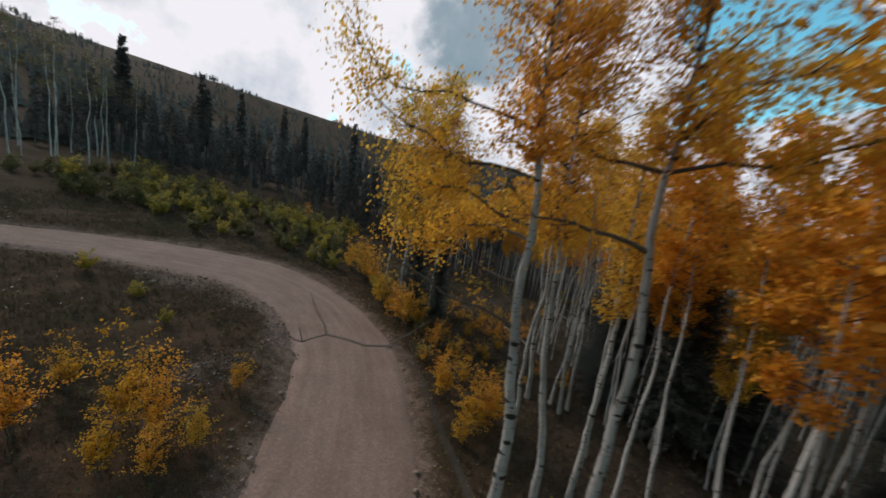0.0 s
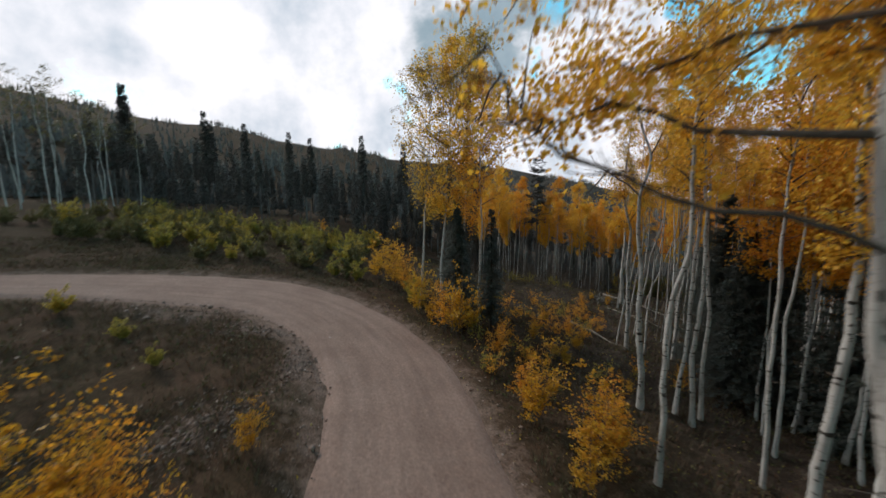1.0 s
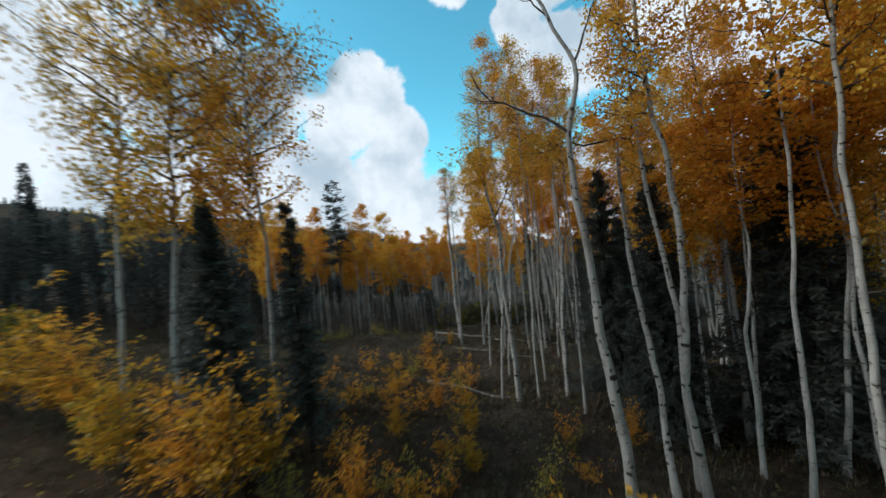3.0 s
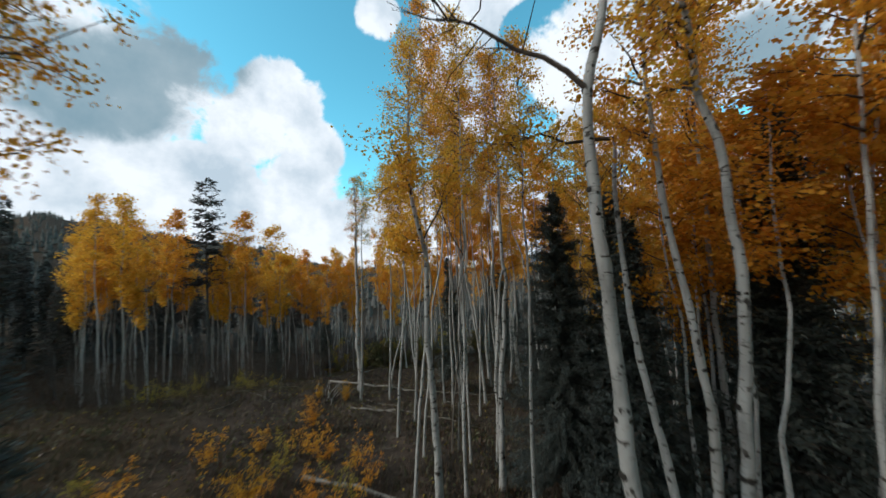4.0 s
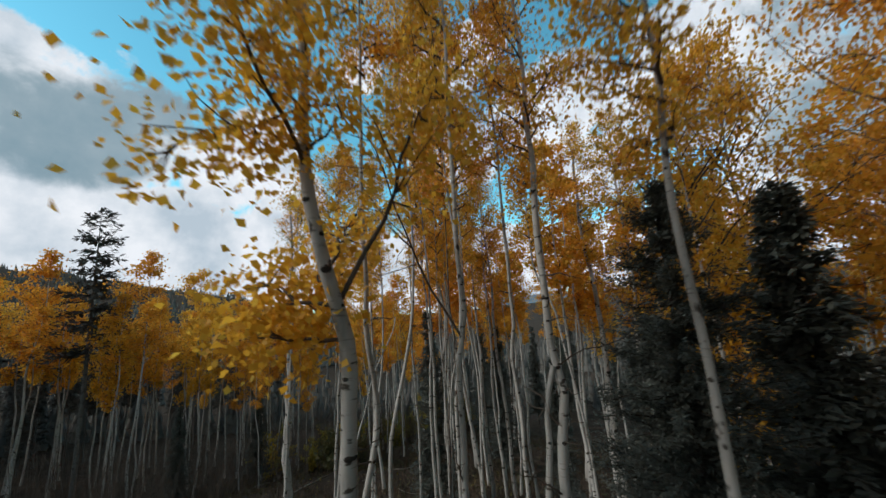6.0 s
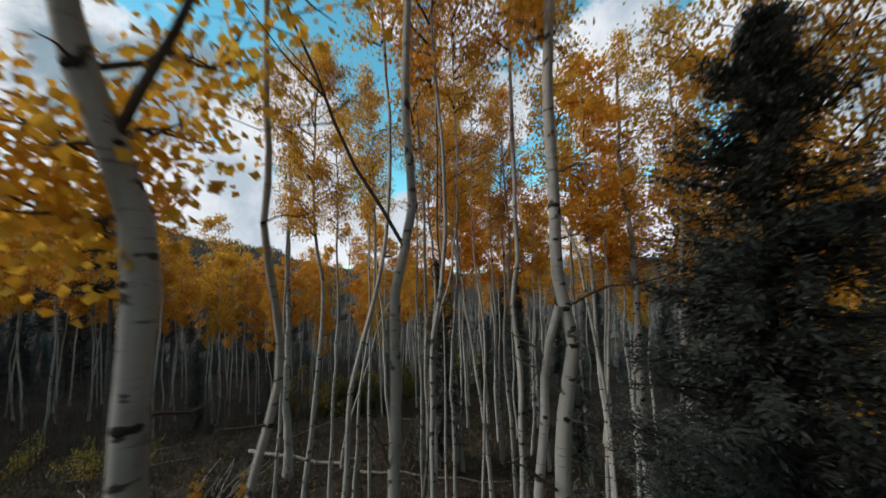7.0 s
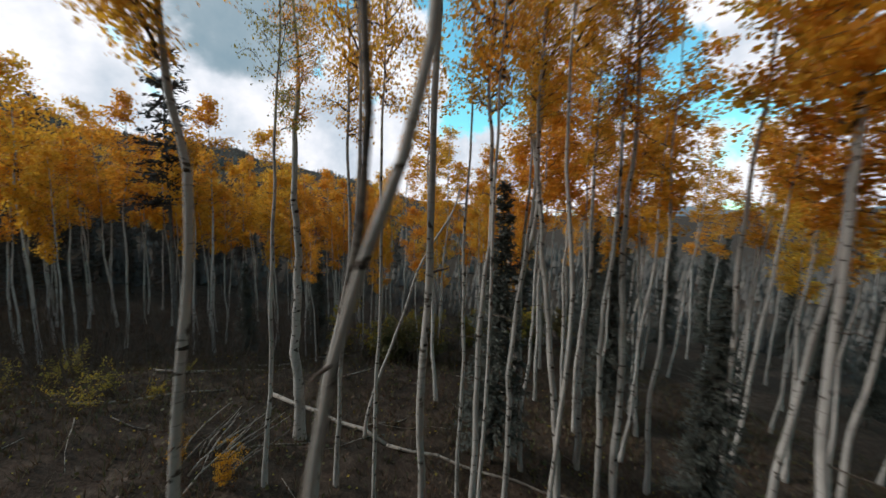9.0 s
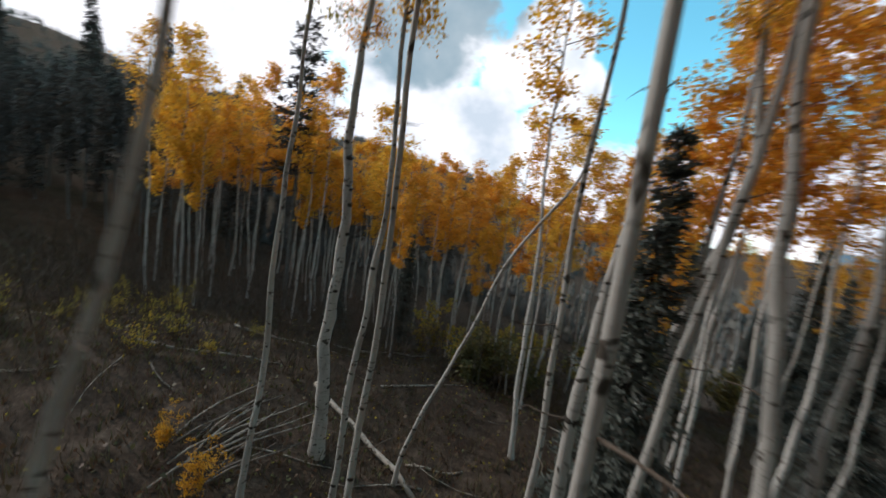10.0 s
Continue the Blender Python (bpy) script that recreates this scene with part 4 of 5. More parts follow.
def scatter(n, inside, apart, sizes, made, keep):
    """Places for n repeats, drawn at random inside a box and not too near to others."""
    tries = 0
    while n and tries < 6000:
        tries += 1
        x, y = pick.uniform(*inside[0]), pick.uniform(*inside[1])
        if not keep(x, y) or any((x - a) ** 2 + (y - b) ** 2 < apart**2 for a, b in placed):
            continue
        placed.append((x, y))
        s = pick.uniform(*sizes)
        copy_thing(pick.choice(made), pose(x, y, height(x, y) - 0.03, pick.uniform(-2, 2), pick.uniform(-2, 2), pick.uniform(0, 360)) @ Matrix.Diagonal((s, s, s * pick.uniform(0.92, 1.1), 1)))
        n -= 1


def off_path(x, y):
    """True away from the flight line and the clearing before the grove."""
    if x < 4.4 + 0.1 * y and y < 24:
        return False
    for a, b in ((4, 14.3), (6, 15.5), (8, 16.2), (10, 18), (11.5, 20)):
        if math.hypot(x - a, y - b) < 2.1:
            return False
    return not (8.3 < x < 17 and 20.0 < y < 30.0)


SLENDER = [grove_tree(k, x, y, AIRY) for k, (x, y) in ((31, (17.5, 20.6)), (33, (15.2, 25.4)), (35, (19.4, 17.2)))]
placed += [(17.5, 20.6), (15.2, 25.4), (19.4, 17.2)]
scatter(60, ((3.6, 17.8), (33.0, 41.5)), 0.62, (0.68, 0.9), STEMS + SLENDER + SLENDER, lambda x, y: y > 34.4 - 0.06 * x and not (7.4 < x < 9.3 and y < 36.2))
scatter(14, ((15.5, 30.0), (29.0, 42.0)), 0.9, (0.85, 1.05), STEMS, lambda x, y: x + y > 48)
scatter(20, ((13.0, 25.0), (11.5, 27.0)), 0.8, (0.9, 1.12), HIGH, off_path)
scatter(30, ((13.5, 28.0), (13.5, 31.0)), 0.6, (0.8, 1.1), SLENDER, off_path)
scatter(18, ((26.0, 46.0), (6.0, 40.0)), 1.1, (0.8, 1.1), STEMS + SLENDER, lambda x, y: True)
scatter(42, ((5.5, 20.0), (-4.0, 12.5)), 0.9, (0.9, 1.15), HIGH, lambda x, y: x > 5.2 + 0.12 * y)
scatter(22, ((4.6, 13.0), (-7.0, 7.0)), 0.7, (1.05, 1.3), HIGH, lambda x, y: True)
scatter(15, ((-42.0, -30.0), (27.0, 42.0)), 0.9, (0.85, 1.15), SPARSE, lambda x, y: True)

scatter(13, ((12.0, 21.0), (24.0, 33.0)), 0.7, (0.5, 0.68), STEMS + SLENDER, lambda x, y: x + y > 43)
# out-of-view trees behind the start, added to block light from the south
scatter(14, ((-16.0, 14.0), (-20.0, -5.0)), 1.4, (0.95, 1.2), STEMS, lambda x, y: abs(x + 1.0) > 4.0)

# full-crowned aspens at the dark side of the grove
for x, y, s in ((12.2, 15.2, 0.95), (11.0, 13.0, 1.0), (12.6, 14.6, 1.0), (10.6, 9.8, 0.8), (12.0, 11.0, 0.82), (11.6, 12.6, 0.82)):
    placed.append((x, y))
    copy_thing(TALL[int(x) % 2], pose(x, y, height(x, y) - 0.03, 0, 0, 90 * x) @ Matrix.Diagonal((s * 0.9, s * 0.9, s * 1.05, 1)))

# high-crowned aspens between the spruces
for x, y, s in ((14.2, 15.8, 0.95), (9.4, 12.4, 0.76), (8.9, 13.0, 0.74), (8.2, 12.1, 0.74), (10.2, 12.6, 0.78), (9.2, 10.6, 0.78)):
    placed.append((x, y))
    copy_thing(HIGH[int(10 * x) % 3], pose(x, y, height(x, y) - 0.03, 0, 0, 90 * x) @ Matrix.Diagonal((s * 1.15, s * 1.15, s, 1)))

# the tall group beside the bend
for n, (x, y, s, w, k) in enumerate(((-0.5, 19.0, 1.19, 1.22, 0), (1.15, 18.8, 1.08, 1.12, 1), (-1.6, 19.9, 1.13, 1.08, 2), (0.35, 20.2, 1.16, 1.0, 2))):
    placed.append((x, y))
    m = pose(x, y, height(x, y) - 0.03, 0, 2.5, 0) @ pose(0, 0, 0, 0, 0, 70 * x) @ Matrix.Diagonal((w, w, s, 1))
    if n < 3:
        TALL[k].matrix_basis = m
    else:
        copy_thing(TALL[k], m)


# ---- conifers ----
def spruce_parts(seed, tall, wide, whorls, sprays, spray, mat, bare=0.08, bark=SPRUCE_BARK, taper=0.85):
    g = np.random.default_rng(seed)
    v, f = tube([(0, 0, -0.2), (0.02, 0, tall * 0.4), (0, 0.02, tall * 0.75), (0, 0, tall)], (tall * 0.008, tall * 0.006, tall * 0.003, 0.006), 7)
    trunk = fast_mesh("trunk", v, f, bark, True)
    wood, quads, faces, base = [], [], [], 0
    for w in range(whorls):
        for b in range(6 if w < 0.8 * whorls else 4):
            q = min(max((w + g.uniform(-0.5, 1.3)) / whorls, 0.0), 0.985)
            h = tall * (bare + (1 - bare) * q)
            reach = wide * (1 - q) ** taper * g.uniform(0.7, 1.1) + 0.06
            a = g.uniform(0, 6.283)
            line = bowed((0, 0, h), (math.cos(a), math.sin(a), 0.15 - 0.45 * (1 - q) + g.normal() * 0.12), reach, 0.12, g, 4)
            wood.append(tube(line, np.linspace(0.012 + 0.01 * (1 - q), 0.003, 4), 3))
            n = max(4, int(sprays * (0.3 + reach / wide)))
            u = g.uniform(0.04, 1.0, n)
            i = np.minimum((u * 3).astype(int), 2)
            s = line[i] + (line[i + 1] - line[i]) * (u * 3 - i)[:, None]
            s = s + g.normal(size=(n, 3)) * (0.02, 0.02, 0.045)
            out = np.array([math.cos(a), math.sin(a), -0.1])
            sidev = np.array([-math.sin(a), math.cos(a), 0])
            sd = np.where(g.random(n) < 0.5, -1, 1)[:, None]
            d = out * g.uniform(0.3, 1.0, n)[:, None] + sidev * sd * g.uniform(0.3, 1.0, n)[:, None] + g.normal(size=(n, 3)) * (0.2, 0.2, 0.34)
            d /= np.linalg.norm(d, axis=1, keepdims=True)
            ln = (spray * g.uniform(0.6, 1.25, n) * (1.15 - 0.5 * u))[:, None]
            wd = np.cross(d, g.normal(size=(n, 3)) * 0.5 + (0, 0, 1))
            wd = wd / np.linalg.norm(wd, axis=1, keepdims=True) * ln * 0.17
            quads.append(np.stack([s, s + d * ln * 0.5 + wd, s + d * ln, s + d * ln * 0.5 - wd], 1).reshape(-1, 3))
    lv = np.concatenate(quads)
    lf = np.arange(len(lv)).reshape(-1, 4)
    wv, wf = merge(wood)
    return trunk, fast_mesh("branchwork", wv, wf, SPRUCE_BARK), fast_mesh("needles", lv, lf, mat)


SPRUCE_A = spruce_parts(61, 7.5, 1.65, 64, 110, 0.17, NEEDLE)
NEAR_SPRUCE = spruce_parts(60, 7.5, 1.8, 58, 560, 0.07, NEEDLE, taper=0.68)
SPRUCE_B = spruce_parts(62, 7.0, 1.0, 46, 56, 0.16, NEEDLE, 0.12)
SPRUCE_C = spruce_parts(63, 13.0, 1.5, 34, 26, 0.42, FARNEEDLE, 0.30)
PINE = spruce_parts(65, 13.0, 1.6, 16, 26, 0.36, FARNEEDLE, 0.5, GREY_BARK, taper=0.5)
SPRUCE_E = spruce_parts(66, 12.0, 1.15, 30, 9, 0.5, FARNEEDLE, 0.1, GREY_BARK, taper=0.7)
SPRUCE_D = spruce_parts(64, 13.0, 1.0, 24, 9, 0.55, FARNEEDLE, 0.48, GREY_BARK)


def spruce(meshes, x, y, label, size=1.0, turn=0.0):
    ob = thing("spruce", x, y, height(x, y) - 0.03, label, "conifer", "spruces among the aspens", turn, size)
    part("trunk", meshes[0], ob)
    n = part("needles", meshes[2], ob)
    n["kind"] = "stuff"
    part("branchwork", meshes[1], n)["kind"] = "stuff"
    placed.append((x, y))
    return ob


spruce(NEAR_SPRUCE, 9.65, 15.55, "dense dark green spruce at the grove edge", 0.93, 20)
spruce(SPRUCE_A, 11.3, 15.9, "dark spruce behind the aspen trunks", 0.8, 77)
spruce(SPRUCE_A, 9.0, 13.9, "dense dark green spruce among aspen trunks", 0.8, 10)
spruce(SPRUCE_A, 10.6, 14.5, "dense dark green spruce among aspen trunks", 0.95, 130)
spruce(SPRUCE_A, 10.5, 11.7, "dense dark green spruce among aspen trunks", 1.14, 250)
spruce(SPRUCE_B, 12.3, 13.0, "narrow dark spruce among aspen trunks", 0.95, 70)
spruce(SPRUCE_B, 1.5, 17.7, "narrow dark spruce beside yellow shrubs", 0.74, 10)
spruce(SPRUCE_A, 0.1, 18.1, "dark spruce under tall aspens", 0.68, 60)
spruce(SPRUCE_A, 0.2, 20.6, "dark spruce under tall aspens", 0.8, 190)
spruce(SPRUCE_B, 20.0, 23.0, "dark spruce behind the aspen trunks", 0.95, 300)
spruce(SPRUCE_B, 13.5, 31.0, "small dark spruce in the aspen stand", 0.6, 140)
spruce(SPRUCE_B, 11.2, 32.5, "small dark spruce in the aspen stand", 0.55, 110)
spruce(SPRUCE_B, 14.9, 22.8, "narrow dark spruce behind the aspen trunks", 0.9, 260)
spruce(SPRUCE_B, 17.4, 19.6, "narrow dark spruce behind the aspen trunks", 0.7, 100)
back_spruce = spruce(SPRUCE_B, 24.7, 26.5, "dark spruce behind the aspen trunks", 1.0, 200)
spruce(SPRUCE_A, 13.2, 11.6, "dense dark green spruce among aspen trunks", 1.1, 300)
spruce(PINE, 8.9, 35.8, "tall dark pine with bare lower trunk above the aspens", 0.95, 0)
wall_spruce = spruce(SPRUCE_D, -15.0, 43.0, "tall thin dark conifer at the clearing edge", 0.6, 30)
tall_spruce = spruce(SPRUCE_C, -44.5, 56.0, "tall dark conifer standing above the forest edge", 1.2, 0)
dense_spruce = spruce(SPRUCE_E, -13.0, 44.0, "dark conifer with branches to the ground at the clearing edge", 0.6, 80)
for x, y, s in ((-36, 60, 1.05), (-34.5, 59, 0.9), (-11.4, 57, 0.95), (-45.5, 57, 1.15), (-24, 62, 0.95), (-20, 60, 0.9), (-29, 58, 0.95), (-5, 55, 0.9), (1.5, 52, 0.8)):
    placed.append((x, y))
    copy_thing(tall_spruce, pose(x, y, height(x, y), 0, 0, 40 * x) @ Matrix.Diagonal((0.85 * s, 0.85 * s, 0.85 * s, 1)))
scatter(160, ((-50, 9), (41, 60)), 1.3, (0.75, 1.1), [wall_spruce, dense_spruce], lambda x, y: y > 40 - 0.12 * x - (4 if x < -25 else 0))
scatter(60, ((3.0, 24.0), (42.5, 52.0)), 1.0, (0.55, 0.85), [wall_spruce], lambda x, y: True)
scatter(34, ((-9, 4.5), (37.5, 43)), 1.0, (0.6, 0.9), [wall_spruce, dense_spruce], lambda x, y: x < 3.2 or y > 41)
scatter(24, ((-60, -30), (26, 44)), 1.8, (0.8, 1.2), [wall_spruce, dense_spruce], lambda x, y: True)

scatter(20, ((17.0, 40.0), (9.0, 36.0)), 1.6, (0.8, 1.15), [back_spruce], lambda x, y: x + 0.6 * y > 31)
scatter(12, ((8.0, 20.0), (-3.0, 9.5)), 1.4, (0.8, 1.1), [back_spruce], lambda x, y: x > 7.0 + 0.15 * y)

# far woods on the hills: one mesh of many small conifers
g = np.random.default_rng(9)
pieces = []
for k in range(9500):
    az = g.uniform(-100, 115)
    near = 58 if az < 2 else 36 if az < 42 else 40
    r = near + (270 - near) * g.random() ** (0.75 if k % 3 else 2.5)
    az = radians(az)
    x, y = 3 + r * math.sin(az), 12 + r * math.cos(az)
    tallness = g.uniform(3.0, 5.6) * (0.9 if 70 < r < 130 else 0.5)
    pieces.append((x, y, tallness, g.uniform(0.16, 0.24) * tallness))
P = np.array(pieces)
Z = terrain(P[:, 0], P[:, 1])
fv, ff = [], []
for (x, y, h, w), z in zip(pieces, Z):
    b = len(fv)
    for t in range(3):
        a0 = g.uniform(0, 6.28)
        zb, zt, ww = z + h * (0.05 + 0.27 * t), z + h * (0.50 + 0.25 * t), w * (1 - 0.3 * t)
        s = len(fv)
        fv.append((x, y, zt))
        for q in range(6):
            rr = ww * (1.0 if q % 2 else 0.6) * g.uniform(0.8, 1.2)
            fv.append((x + rr * math.cos(a0 + q * 1.0472), y + rr * math.sin(a0 + q * 1.0472), zb - 0.05 * h * (q % 2)))
        ff += [(s, s + 1 + q, s + 1 + (q + 1) % 6) for q in range(6)]
tagged(new("far_conifer_woods", fast_mesh("far_conifer_woods", fv, ff, FARNEEDLE)), "dark conifer woods covering the far hillside", "forest", kind="stuff")

# the mountainside beyond the valley; its blue-grey is haze painted into the colour
HILL, _n, _l, _b = material("hazed_hillside", 1.0)
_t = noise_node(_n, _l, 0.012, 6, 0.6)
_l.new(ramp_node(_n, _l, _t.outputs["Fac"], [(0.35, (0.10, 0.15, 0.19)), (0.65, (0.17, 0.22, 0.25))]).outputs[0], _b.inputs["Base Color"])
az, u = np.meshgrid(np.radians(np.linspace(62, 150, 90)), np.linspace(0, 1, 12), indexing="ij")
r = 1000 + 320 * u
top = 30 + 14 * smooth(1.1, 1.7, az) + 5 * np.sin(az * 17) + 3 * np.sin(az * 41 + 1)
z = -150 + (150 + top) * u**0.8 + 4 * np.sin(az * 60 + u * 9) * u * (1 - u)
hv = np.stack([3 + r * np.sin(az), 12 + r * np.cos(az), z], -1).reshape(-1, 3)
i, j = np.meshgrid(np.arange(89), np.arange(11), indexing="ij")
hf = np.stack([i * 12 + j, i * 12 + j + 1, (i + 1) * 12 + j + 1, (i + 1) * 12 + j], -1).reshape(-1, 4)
tagged(new("backdrop", fast_mesh("backdrop", hv, hf, HILL, True)), "distant mountainside across the valley, painted haze blue", "mountain", kind="structure")

# ---- shrubs ----


def shrub_meshes(seed, tall, wide, stems, leaves, size, mat, single=False):
    """A bush of upright stems with side twigs in loose tiers."""
    g = np.random.default_rng(seed)
    wood, spots = [], []
    for k in range(stems):
        a, lean = g.uniform(0, 6.28), g.uniform(0.05, 1.0) * wide / tall
        h = tall * (1.0 if k == 0 else g.uniform(0.35, 0.95))
        line = bowed((g.normal() * 0.10, g.normal() * 0.10, -0.05), (lean * math.cos(a), lean * math.sin(a), 1), h, 0.0, g, 6)
        wood.append(tube(line, np.linspace(0.013, 0.003, 6), 4))
        for j in range(9):
            q = g.uniform(0.2, 1.0)
            u = q * 5
            i = min(int(u), 4)
            s = line[i] + (line[i + 1] - line[i]) * (u - i)
            b = g.uniform(0, 6.28)
            tw = bowed(s, (math.cos(b), math.sin(b), g.uniform(0.25, 1.1)), h * (0.10 + 0.30 * (1 - q)) * g.uniform(0.5, 1.5), 0.15, g, 3)
            wood.append(tube(tw, (0.005, 0.004, 0.002), 3))
            m = max(3, leaves // (stems * 9))
            spots.append(tw[0] + (tw[2] - tw[0]) * g.uniform(0.3, 1.1, (m, 1)) + g.normal(size=(m, 3)) * (0.032, 0.032, 0.022) * np.array(tall**0.5))
    lv, lf = leaf_quads(np.concatenate(spots), size, g, -0.1)
    main = [fast_mesh("stem", *wood[k], TWIG) for k in range(0, len(wood), 10)] if single else []
    rest = [w for k, w in enumerate(wood) if k % 10 or not single]
    return main, fast_mesh("twigwork", *merge(rest), TWIG), fast_mesh("foliage", lv, lf, mat)


GOLDEN = [shrub_meshes(70 + k, 2.3, 0.6, 9, 1800, 0.044, m, True) for k, m in enumerate((SAPLING, AMBER, SAPLING))]
MIXED = [shrub_meshes(80 + k, 1.6, 1.3, 11, 1900, 0.07, m) for k, m in enumerate((SHRUBLEAF, LIME, SHRUBLEAF))]


def shrub(meshes, x, y, size, label, turn=0.0):
    ob = thing("shrub", x, y, height(x, y), label, "shrub", "roadside shrubs", turn, size)
    part("foliage", meshes[2], ob)["kind"] = "stuff"
    part("twigwork", meshes[1], ob)["kind"] = "stuff"
    for one in meshes[0]:
        part("stem", one, ob)
    return ob


gold_words = "bright golden aspen sapling beside the dirt road"
for k, (x, y, s) in enumerate((
    (-6.0, 7.9, 1.25), (-5.2, 7.6, 1.0), (-4.4, 7.5, 0.7), (-8.2, 8.6, 0.8), (-7.9, 7.2, 1.05), (-4.55, 9.8, 0.55), (-5.6, 6.7, 0.85), (-4.7, 6.6, 0.65), (-7.1, 9.4, 0.4),
    (2.35, 10.1, 1.2), (2.9, 10.3, 0.95), (2.15, 9.6, 0.75), (1.6, 11.4, 1.1), (1.45, 12.2, 0.7), (3.3, 10.9, 0.75), (2.5, 13.0, 0.6), (3.6, 11.6, 0.6),
    (-0.1, 16.5, 1.38), (0.45, 16.9, 1.0), (-0.55, 17.1, 0.95), (-1.5, 19.2, 1.25), (-0.9, 18.3, 0.9), (1.4, 15.0, 0.6),
    (-3.5, 23.0, 1.65), (-3.0, 22.2, 1.3), (-2.3, 21.2, 1.2), (-4.2, 23.8, 1.1), (-10.2, 33.5, 0.8), (-11.8, 38.0, 0.7),
    (3.9, 15.6, 0.55), (4.8, 16.6, 0.6), (5.2, 18.4, 0.6), (3.2, 17.2, 0.55), (4.4, 19.6, 0.7), (7.6, 22.6, 0.5), (10.0, 24.2, 0.42), (9.3, 24.9, 0.35), (7.2, 14.0, 0.5))):
    shrub(GOLDEN[k % 3], x, y, s, gold_words if y < 17 and x < 4 else "golden aspen sapling in the dry clearing", 47 * k)
pick = random.Random(8)
green_words = "dull green and yellow willow shrub in the clearing"
for k in range(185):
    x, y = pick.uniform(-30, -6), 0
    y = pick.uniform(23.2, 36.5) + max(0, (-x - 12)) * 0.2
    shrub(MIXED[k % 3], x, y, pick.uniform(0.6, 1.2), green_words, 31 * k)
for k in range(20):
    x, y = pick.uniform(15.0, 27.0), pick.uniform(28.0, 33.5)
    shrub(MIXED[1 + k % 2], x, y, pick.uniform(0.9, 1.6), "yellow-green young aspen under the grove", 31 * k)
low_spots = []
for k in range(12):
    x, y = pick.uniform(2.5, 10.0), pick.uniform(27.0, 31.5)
    low_spots.append((x, y, pick.uniform(0.4, 0.75)))
for x, y, s in ((-1.9, 20.6, 0.9), (-5.4, 23.4, 0.9), (-6.8, 24.2, 0.8), (-10.5, 14.0, 0.5), (-13.0, 14.6, 0.6), (-8.5, 12.5, 0.4)):
    shrub(MIXED[1], x, y, s, "dull green shrub at the road edge", 90 * x)
LOOSE = [shrub_meshes(90 + k, 1.5, 1.25, 9, 420, 0.05, m) for k, m in enumerate((AMBER, LIME, AMBER))]
spots = [(0.9, 13.9, 0.8), (2.4, 15.2, 0.8), (1.8, 17.0, 0.9), (3.1, 19.4, 0.9), (5.6, 20.6, 0.7), (6.2, 22.6, 0.6)]
spots += [(pick.uniform(0.5, 7.0), pick.uniform(14.0, 22.0), pick.uniform(0.4, 0.85)) for k in range(26)] + low_spots
for k, (x, y, s) in enumerate(spots):
    shrub(LOOSE[1 if y > 26.5 else k % 3], x, y, s, "loose bush with few orange leaves in the clearing", 77 * k)


# ---- fallen wood ----


def log(x0, y0, x1, y1, r0, r1, label, lift=(0.0, 0.0), mat=None, stubs=4):
    g = np.random.default_rng(int(abs(x0 * 100 + y0)))
    n = max(5, int(math.hypot(x1 - x0, y1 - y0) / 0.5))
    t = np.linspace(0, 1, n)
    xs, ys = x0 + (x1 - x0) * t + 0.06 * np.sin(4 * t + x0), y0 + (y1 - y0) * t + 0.06 * np.cos(5 * t + y0)
    rad = 0.56 * (r0 + (r1 - r0) * t)
    zs = terrain(xs, ys) + rad * 0.7 + lift[0] * (1 - t) + lift[1] * t
    pts = np.stack([xs, ys, zs], 1)
    o = pts[0].copy()
    ob = new("fallen_log", None)
    ob.matrix_basis = Matrix.Translation(o)
    tagged(ob, label, "log", "fallen wood")
    v, f = tube(np.concatenate([pts[:1], pts, pts[-1:]]) - o, np.r_[0.001, rad, 0.001], 9)
    part("log_stem", fast_mesh("log_stem", v, f, mat or LOGWOOD, True), ob)
    for k in range(stubs):
        i = g.integers(1, n - 1)
        a = g.uniform(0, 6.28)
        tw = bowed(pts[i] - o, (math.cos(a), math.sin(a), g.uniform(0.1, 0.9)), g.uniform(0.2, 0.8), 0.0, g, 4)
        v, f = tube(tw, np.linspace(rad[i] * 0.35, 0.003, 4), 4)
        part("branch_stub", fast_mesh("branch_stub", v, f, TWIG), ob)


pale = "pale barkless fallen aspen lying on the forest floor"
log(11.2, 27.1, 13.0, 24.2, 0.09, 0.08, pale, (0.25, 0.0))
log(13.0, 24.2, 16.6, 20.6, 0.07, 0.03, pale)
log(6.1, 20.4, 7.3, 17.6, 0.09, 0.06, "grey fallen log beside golden saplings")
log(9.5, 23.3, 12.2, 19.6, 0.05, 0.03, pale)
log(8.6, 29.9, 12.4, 30.1, 0.07, 0.05, "grey fallen trunk at the edge of the stand")
log(11.4, 31.0, 14.6, 30.7, 0.07, 0.05, "grey fallen trunk at the edge of the stand")
log(12.6, 27.4, 14.9, 27.8, 0.05, 0.03, "thin grey fallen stem in dry grass")
log(12.9, 25.0, 14.1, 25.1, 0.04, 0.03, "thin grey fallen stem in dry grass")
log(10.3, 25.1, 11.6, 24.9, 0.03, 0.02, "thin grey fallen stem in dry grass")
log(7.4, 27.8, 10.3, 28.2, 0.05, 0.03, "thin grey fallen stem in dry grass")
g = np.random.default_rng(12)
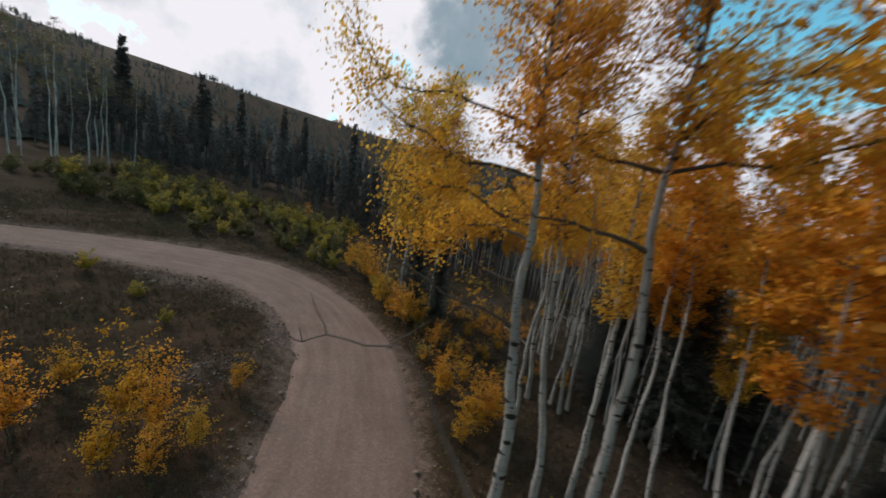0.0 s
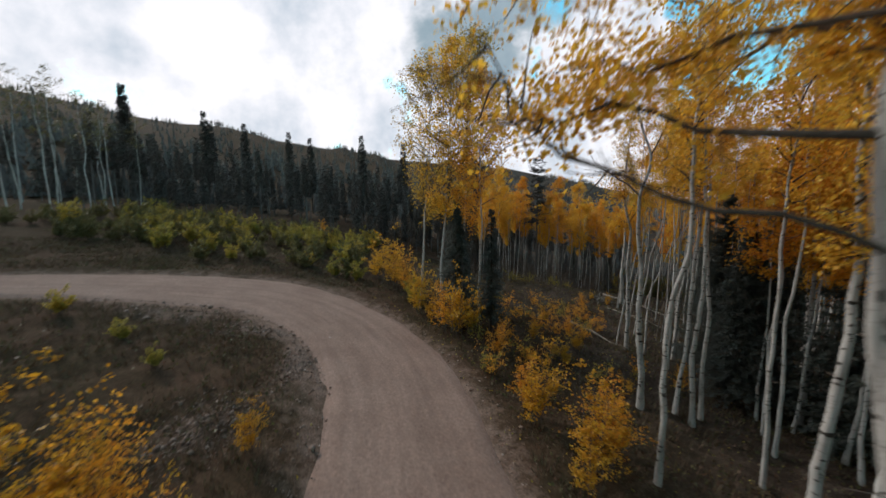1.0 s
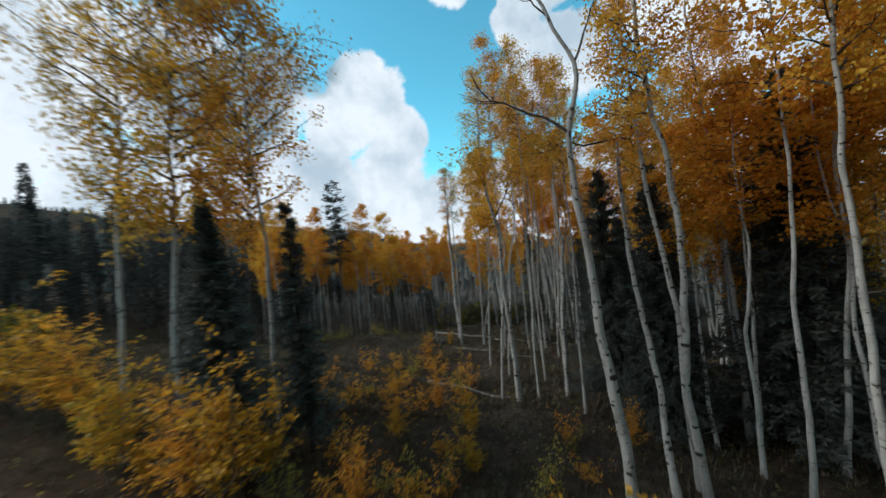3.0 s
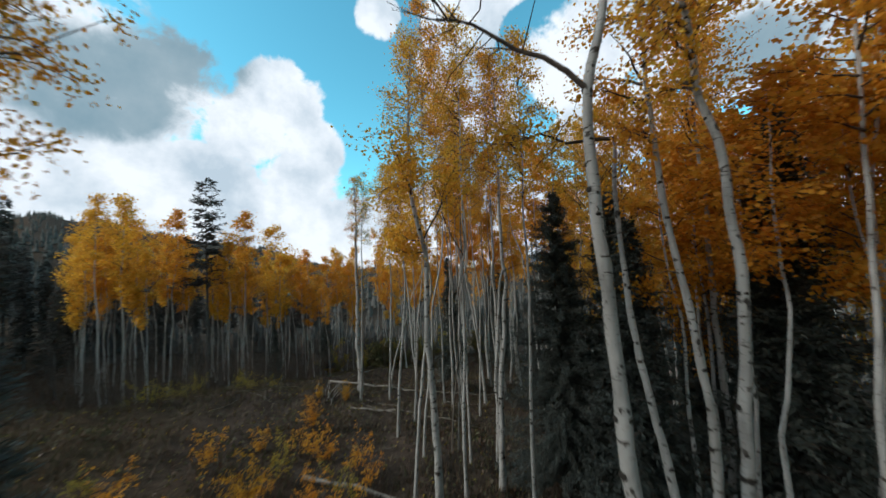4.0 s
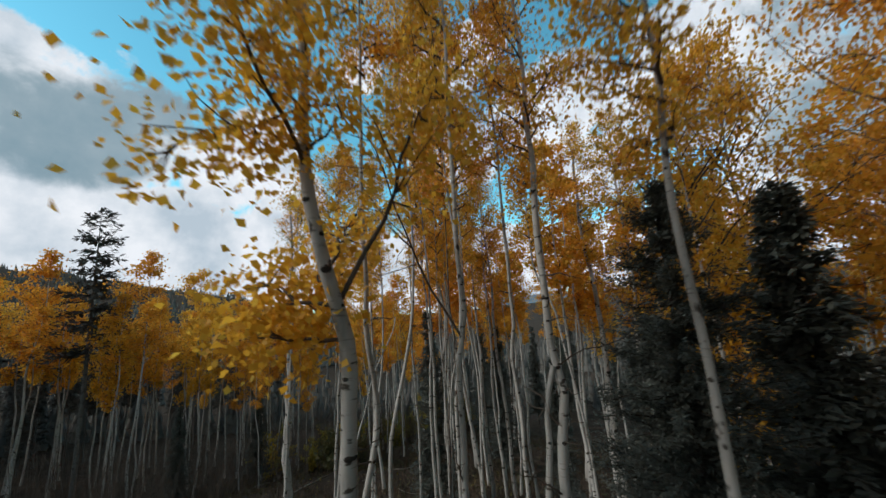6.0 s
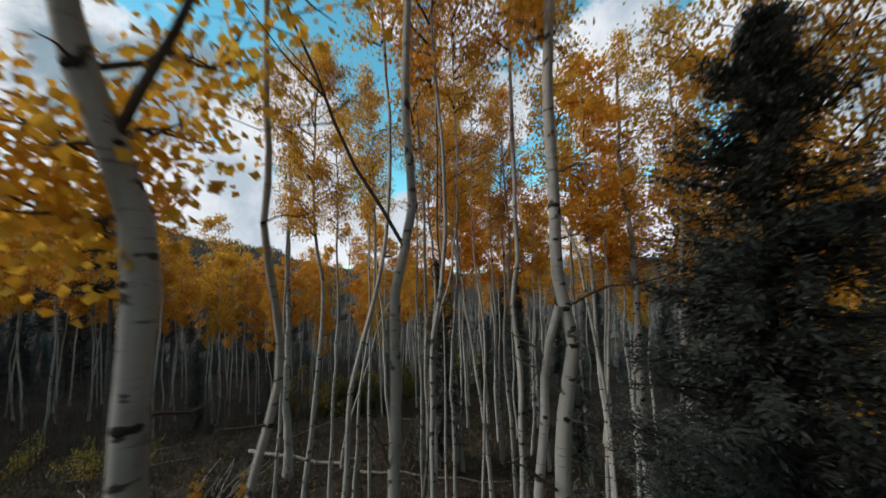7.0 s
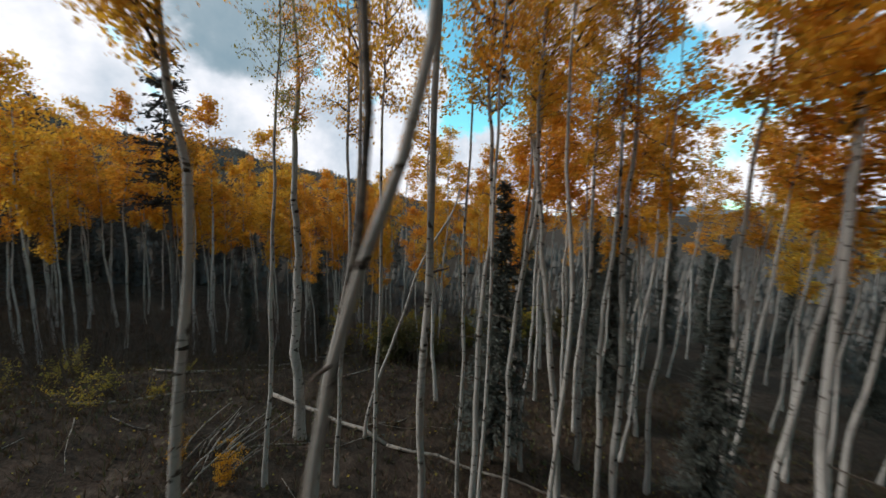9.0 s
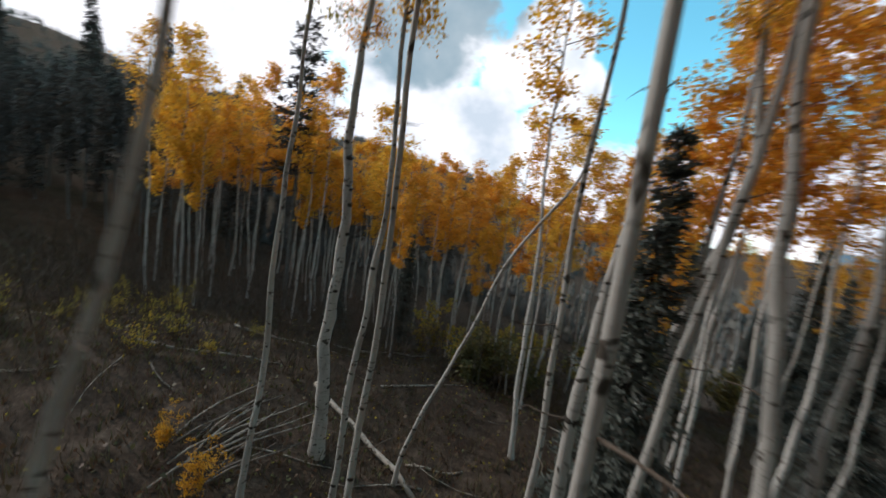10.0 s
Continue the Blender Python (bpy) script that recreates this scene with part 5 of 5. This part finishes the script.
for k in range(15):
    a = g.uniform(0.5, 1.1)
    x, y = 9.5 + g.uniform(-0.3, 0.6), 24.4 + g.uniform(-0.2, 0.8)
    L = g.uniform(0.8, 2.0)
    log(x, y, x + L * math.cos(a) * 0.8, y + L * math.sin(a), 0.034, 0.012, "bleached dead branch in a brush pile", (g.uniform(0, 0.1), g.uniform(0.1, 0.5)), None if k % 3 else BARK_DARK, 2)
for k in range(26):
    x, y = g.uniform(7, 17), g.uniform(19.5, 30)
    a, L = g.uniform(0, 6.28), g.uniform(0.6, 2.2)
    log(x, y, x + L * math.cos(a), y + L * math.sin(a), g.uniform(0.012, 0.03), 0.008, "dry fallen branch on the forest floor", (0, 0.05), BARK_DARK if k % 2 else None, 2)

# ---- ground cover ----
# thin bare saplings and twigs that fill the gaps low in the stand
g = np.random.default_rng(77)
n = 1500
x, y = g.uniform(2, 24, n), g.uniform(27.5, 40, n)
root = np.stack([x, y, terrain(x, y) - 0.02], 1)
tip = root + np.stack([g.normal(0, 0.35, n), g.normal(0, 0.35, n), g.uniform(0.7, 2.6, n)], 1)
a, b, w = [root], [tip], [np.full(n, 0.011)]
for k in range(5):
    u = g.uniform(0.25, 0.95, (n, 1))
    s = root + (tip - root) * u
    a.append(s)
    b.append(s + np.stack([g.normal(0, 0.3, n), g.normal(0, 0.3, n), g.uniform(0.05, 0.5, n)], 1))
    w.append(np.full(n, 0.006))
a, b, w = np.concatenate(a), np.concatenate(b), np.concatenate(w)
turn = np.array([(math.cos(q), math.sin(q), 0) for q in (0, 2.09, 4.19)])
v = np.concatenate([a[:, None] + turn * w[:, None, None], b[:, None] + turn * w[:, None, None] * 0.3], 1)
f = np.arange(len(a))[:, None, None] * 6 + np.array([(0, 1, 4, 3), (1, 2, 5, 4), (2, 0, 3, 5)])
tagged(new("brushwood", fast_mesh("brushwood", v.reshape(-1, 3), f.reshape(-1, 4), TWIG)), "bare grey twigs and saplings among the aspens", "undergrowth", kind="stuff")

g = np.random.default_rng(21)
n = 70000
x = g.uniform(-24, 27, n)
y = g.uniform(3, 36, n)
clump = np.sin(x * 1.1 + 2 * np.sin(y * 0.7)) + np.sin(y * 1.3 + x * 0.5)
keep = (road_distance(x, y) > HALF + 0.35 + 0.5 * g.random(n)) & (clump > g.uniform(-2.2, 1.2, n))
x, y = x[keep], y[keep]
z = terrain(x, y)
a = g.uniform(0, 6.28, (len(x), 5))
ln = g.uniform(0.06, 0.24, (len(x), 5))
c = np.stack([x, y, z], 1)[:, None]
d = np.stack([np.cos(a) * 0.55, np.sin(a) * 0.55, np.ones_like(a)], -1) * ln[..., None]
w = np.stack([-np.sin(a), np.cos(a), 0 * a], -1) * 0.010
root = c + np.stack([np.cos(a), np.sin(a), 0 * a], -1) * 0.05
bv = np.stack([root - w, root + w, root + d], 2).reshape(-1, 3)
tagged(new("dry_grass", fast_mesh("dry_grass", bv, np.arange(len(bv)).reshape(-1, 3), GRASS)), "tufts of dry brown and olive grass", "grass", kind="stuff")

n = 105000
x, y = g.uniform(-24, 27, n), g.uniform(4, 34, n)
clump = np.sin(x * 0.8 + 1.5 * np.sin(y * 0.9) + 1) + np.sin(y * 1.1 - x * 0.6)
keep = (road_distance(x, y) > HALF + 0.6) & (clump > g.uniform(-1.6, 2.0, n))
x, y = x[keep], y[keep]
at = np.stack([x, y, terrain(x, y) + g.uniform(0.0, 0.20, len(x)) * (0.5 + 0.25 * clump[keep])], 1)
v, f = leaf_quads(at, 0.06, g, -0.3)
tagged(new("low_plants", fast_mesh("low_plants", v, f, HEATH)), "low green and brown plants covering the floor", "undergrowth", kind="stuff")

n = 4500
x, y = g.uniform(-4, 20, n), g.uniform(6, 34, n)
at = np.stack([x, y, terrain(x, y) + 0.02 + 0.02 * g.random(n)], 1)
keep = road_distance(x, y) > HALF
v, f = leaf_quads(at[keep], 0.045, g, 0.0)
tagged(new("fallen_leaves", fast_mesh("fallen_leaves", v, f, LIME)), "scattered fallen yellow aspen leaves", "leaves", kind="stuff")

# stones along the road edges
n = 9500
k = g.integers(0, len(ROADLINE) - 1, n)
off = g.choice((-1, 1), n) * (half_width(ROADLINE[k][:, 0]) - 0.30 + np.abs(g.normal(0, 0.5, n)))
p = ROADLINE[k] + side[k] * off[:, None] + g.normal(0, 0.25, (n, 2))
for cx, cy, rx, ry, m in ((-6.0, 10.4, 0.9, 1.1, 1500), (-7.2, 15.2, 1.3, 0.5, 900), (-10.5, 15.9, 1.8, 0.5, 900), (-5.0, 13.2, 0.5, 1.2, 700)):
    p = np.concatenate([p, np.stack([g.normal(cx, rx * 0.6, m), g.normal(cy, ry * 0.6, m)], 1)])
ok = (p[:, 1] > 2) & (p[:, 0] > -22)
p = p[ok]
s = np.exp(g.normal(-4.15, 0.6, len(p)))
z = terrain(p[:, 0], p[:, 1]) + 0.08 * (road_distance(p[:, 0], p[:, 1]) < HALF)
octa = np.array([(1, 0, 0), (0, 1, 0), (-1, 0, 0), (0, -1, 0), (0, 0, 0.7), (0, 0, -0.7)], float)
v = np.stack([p[:, 0], p[:, 1], z], 1)[:, None] + octa[None] * s[:, None, None] * g.uniform(0.6, 1.4, (len(p), 6, 1))
faces = np.array([(0, 1, 4), (1, 2, 4), (2, 3, 4), (3, 0, 4), (1, 0, 5), (2, 1, 5), (3, 2, 5), (0, 3, 5)])
f = (np.arange(len(p))[:, None, None] * 6 + faces[None]).reshape(-1, 3)
tagged(new("roadside_gravel", fast_mesh("roadside_gravel", v.reshape(-1, 3), f, STONE)), "loose gravel and small stones along the road", "gravel", kind="stuff")
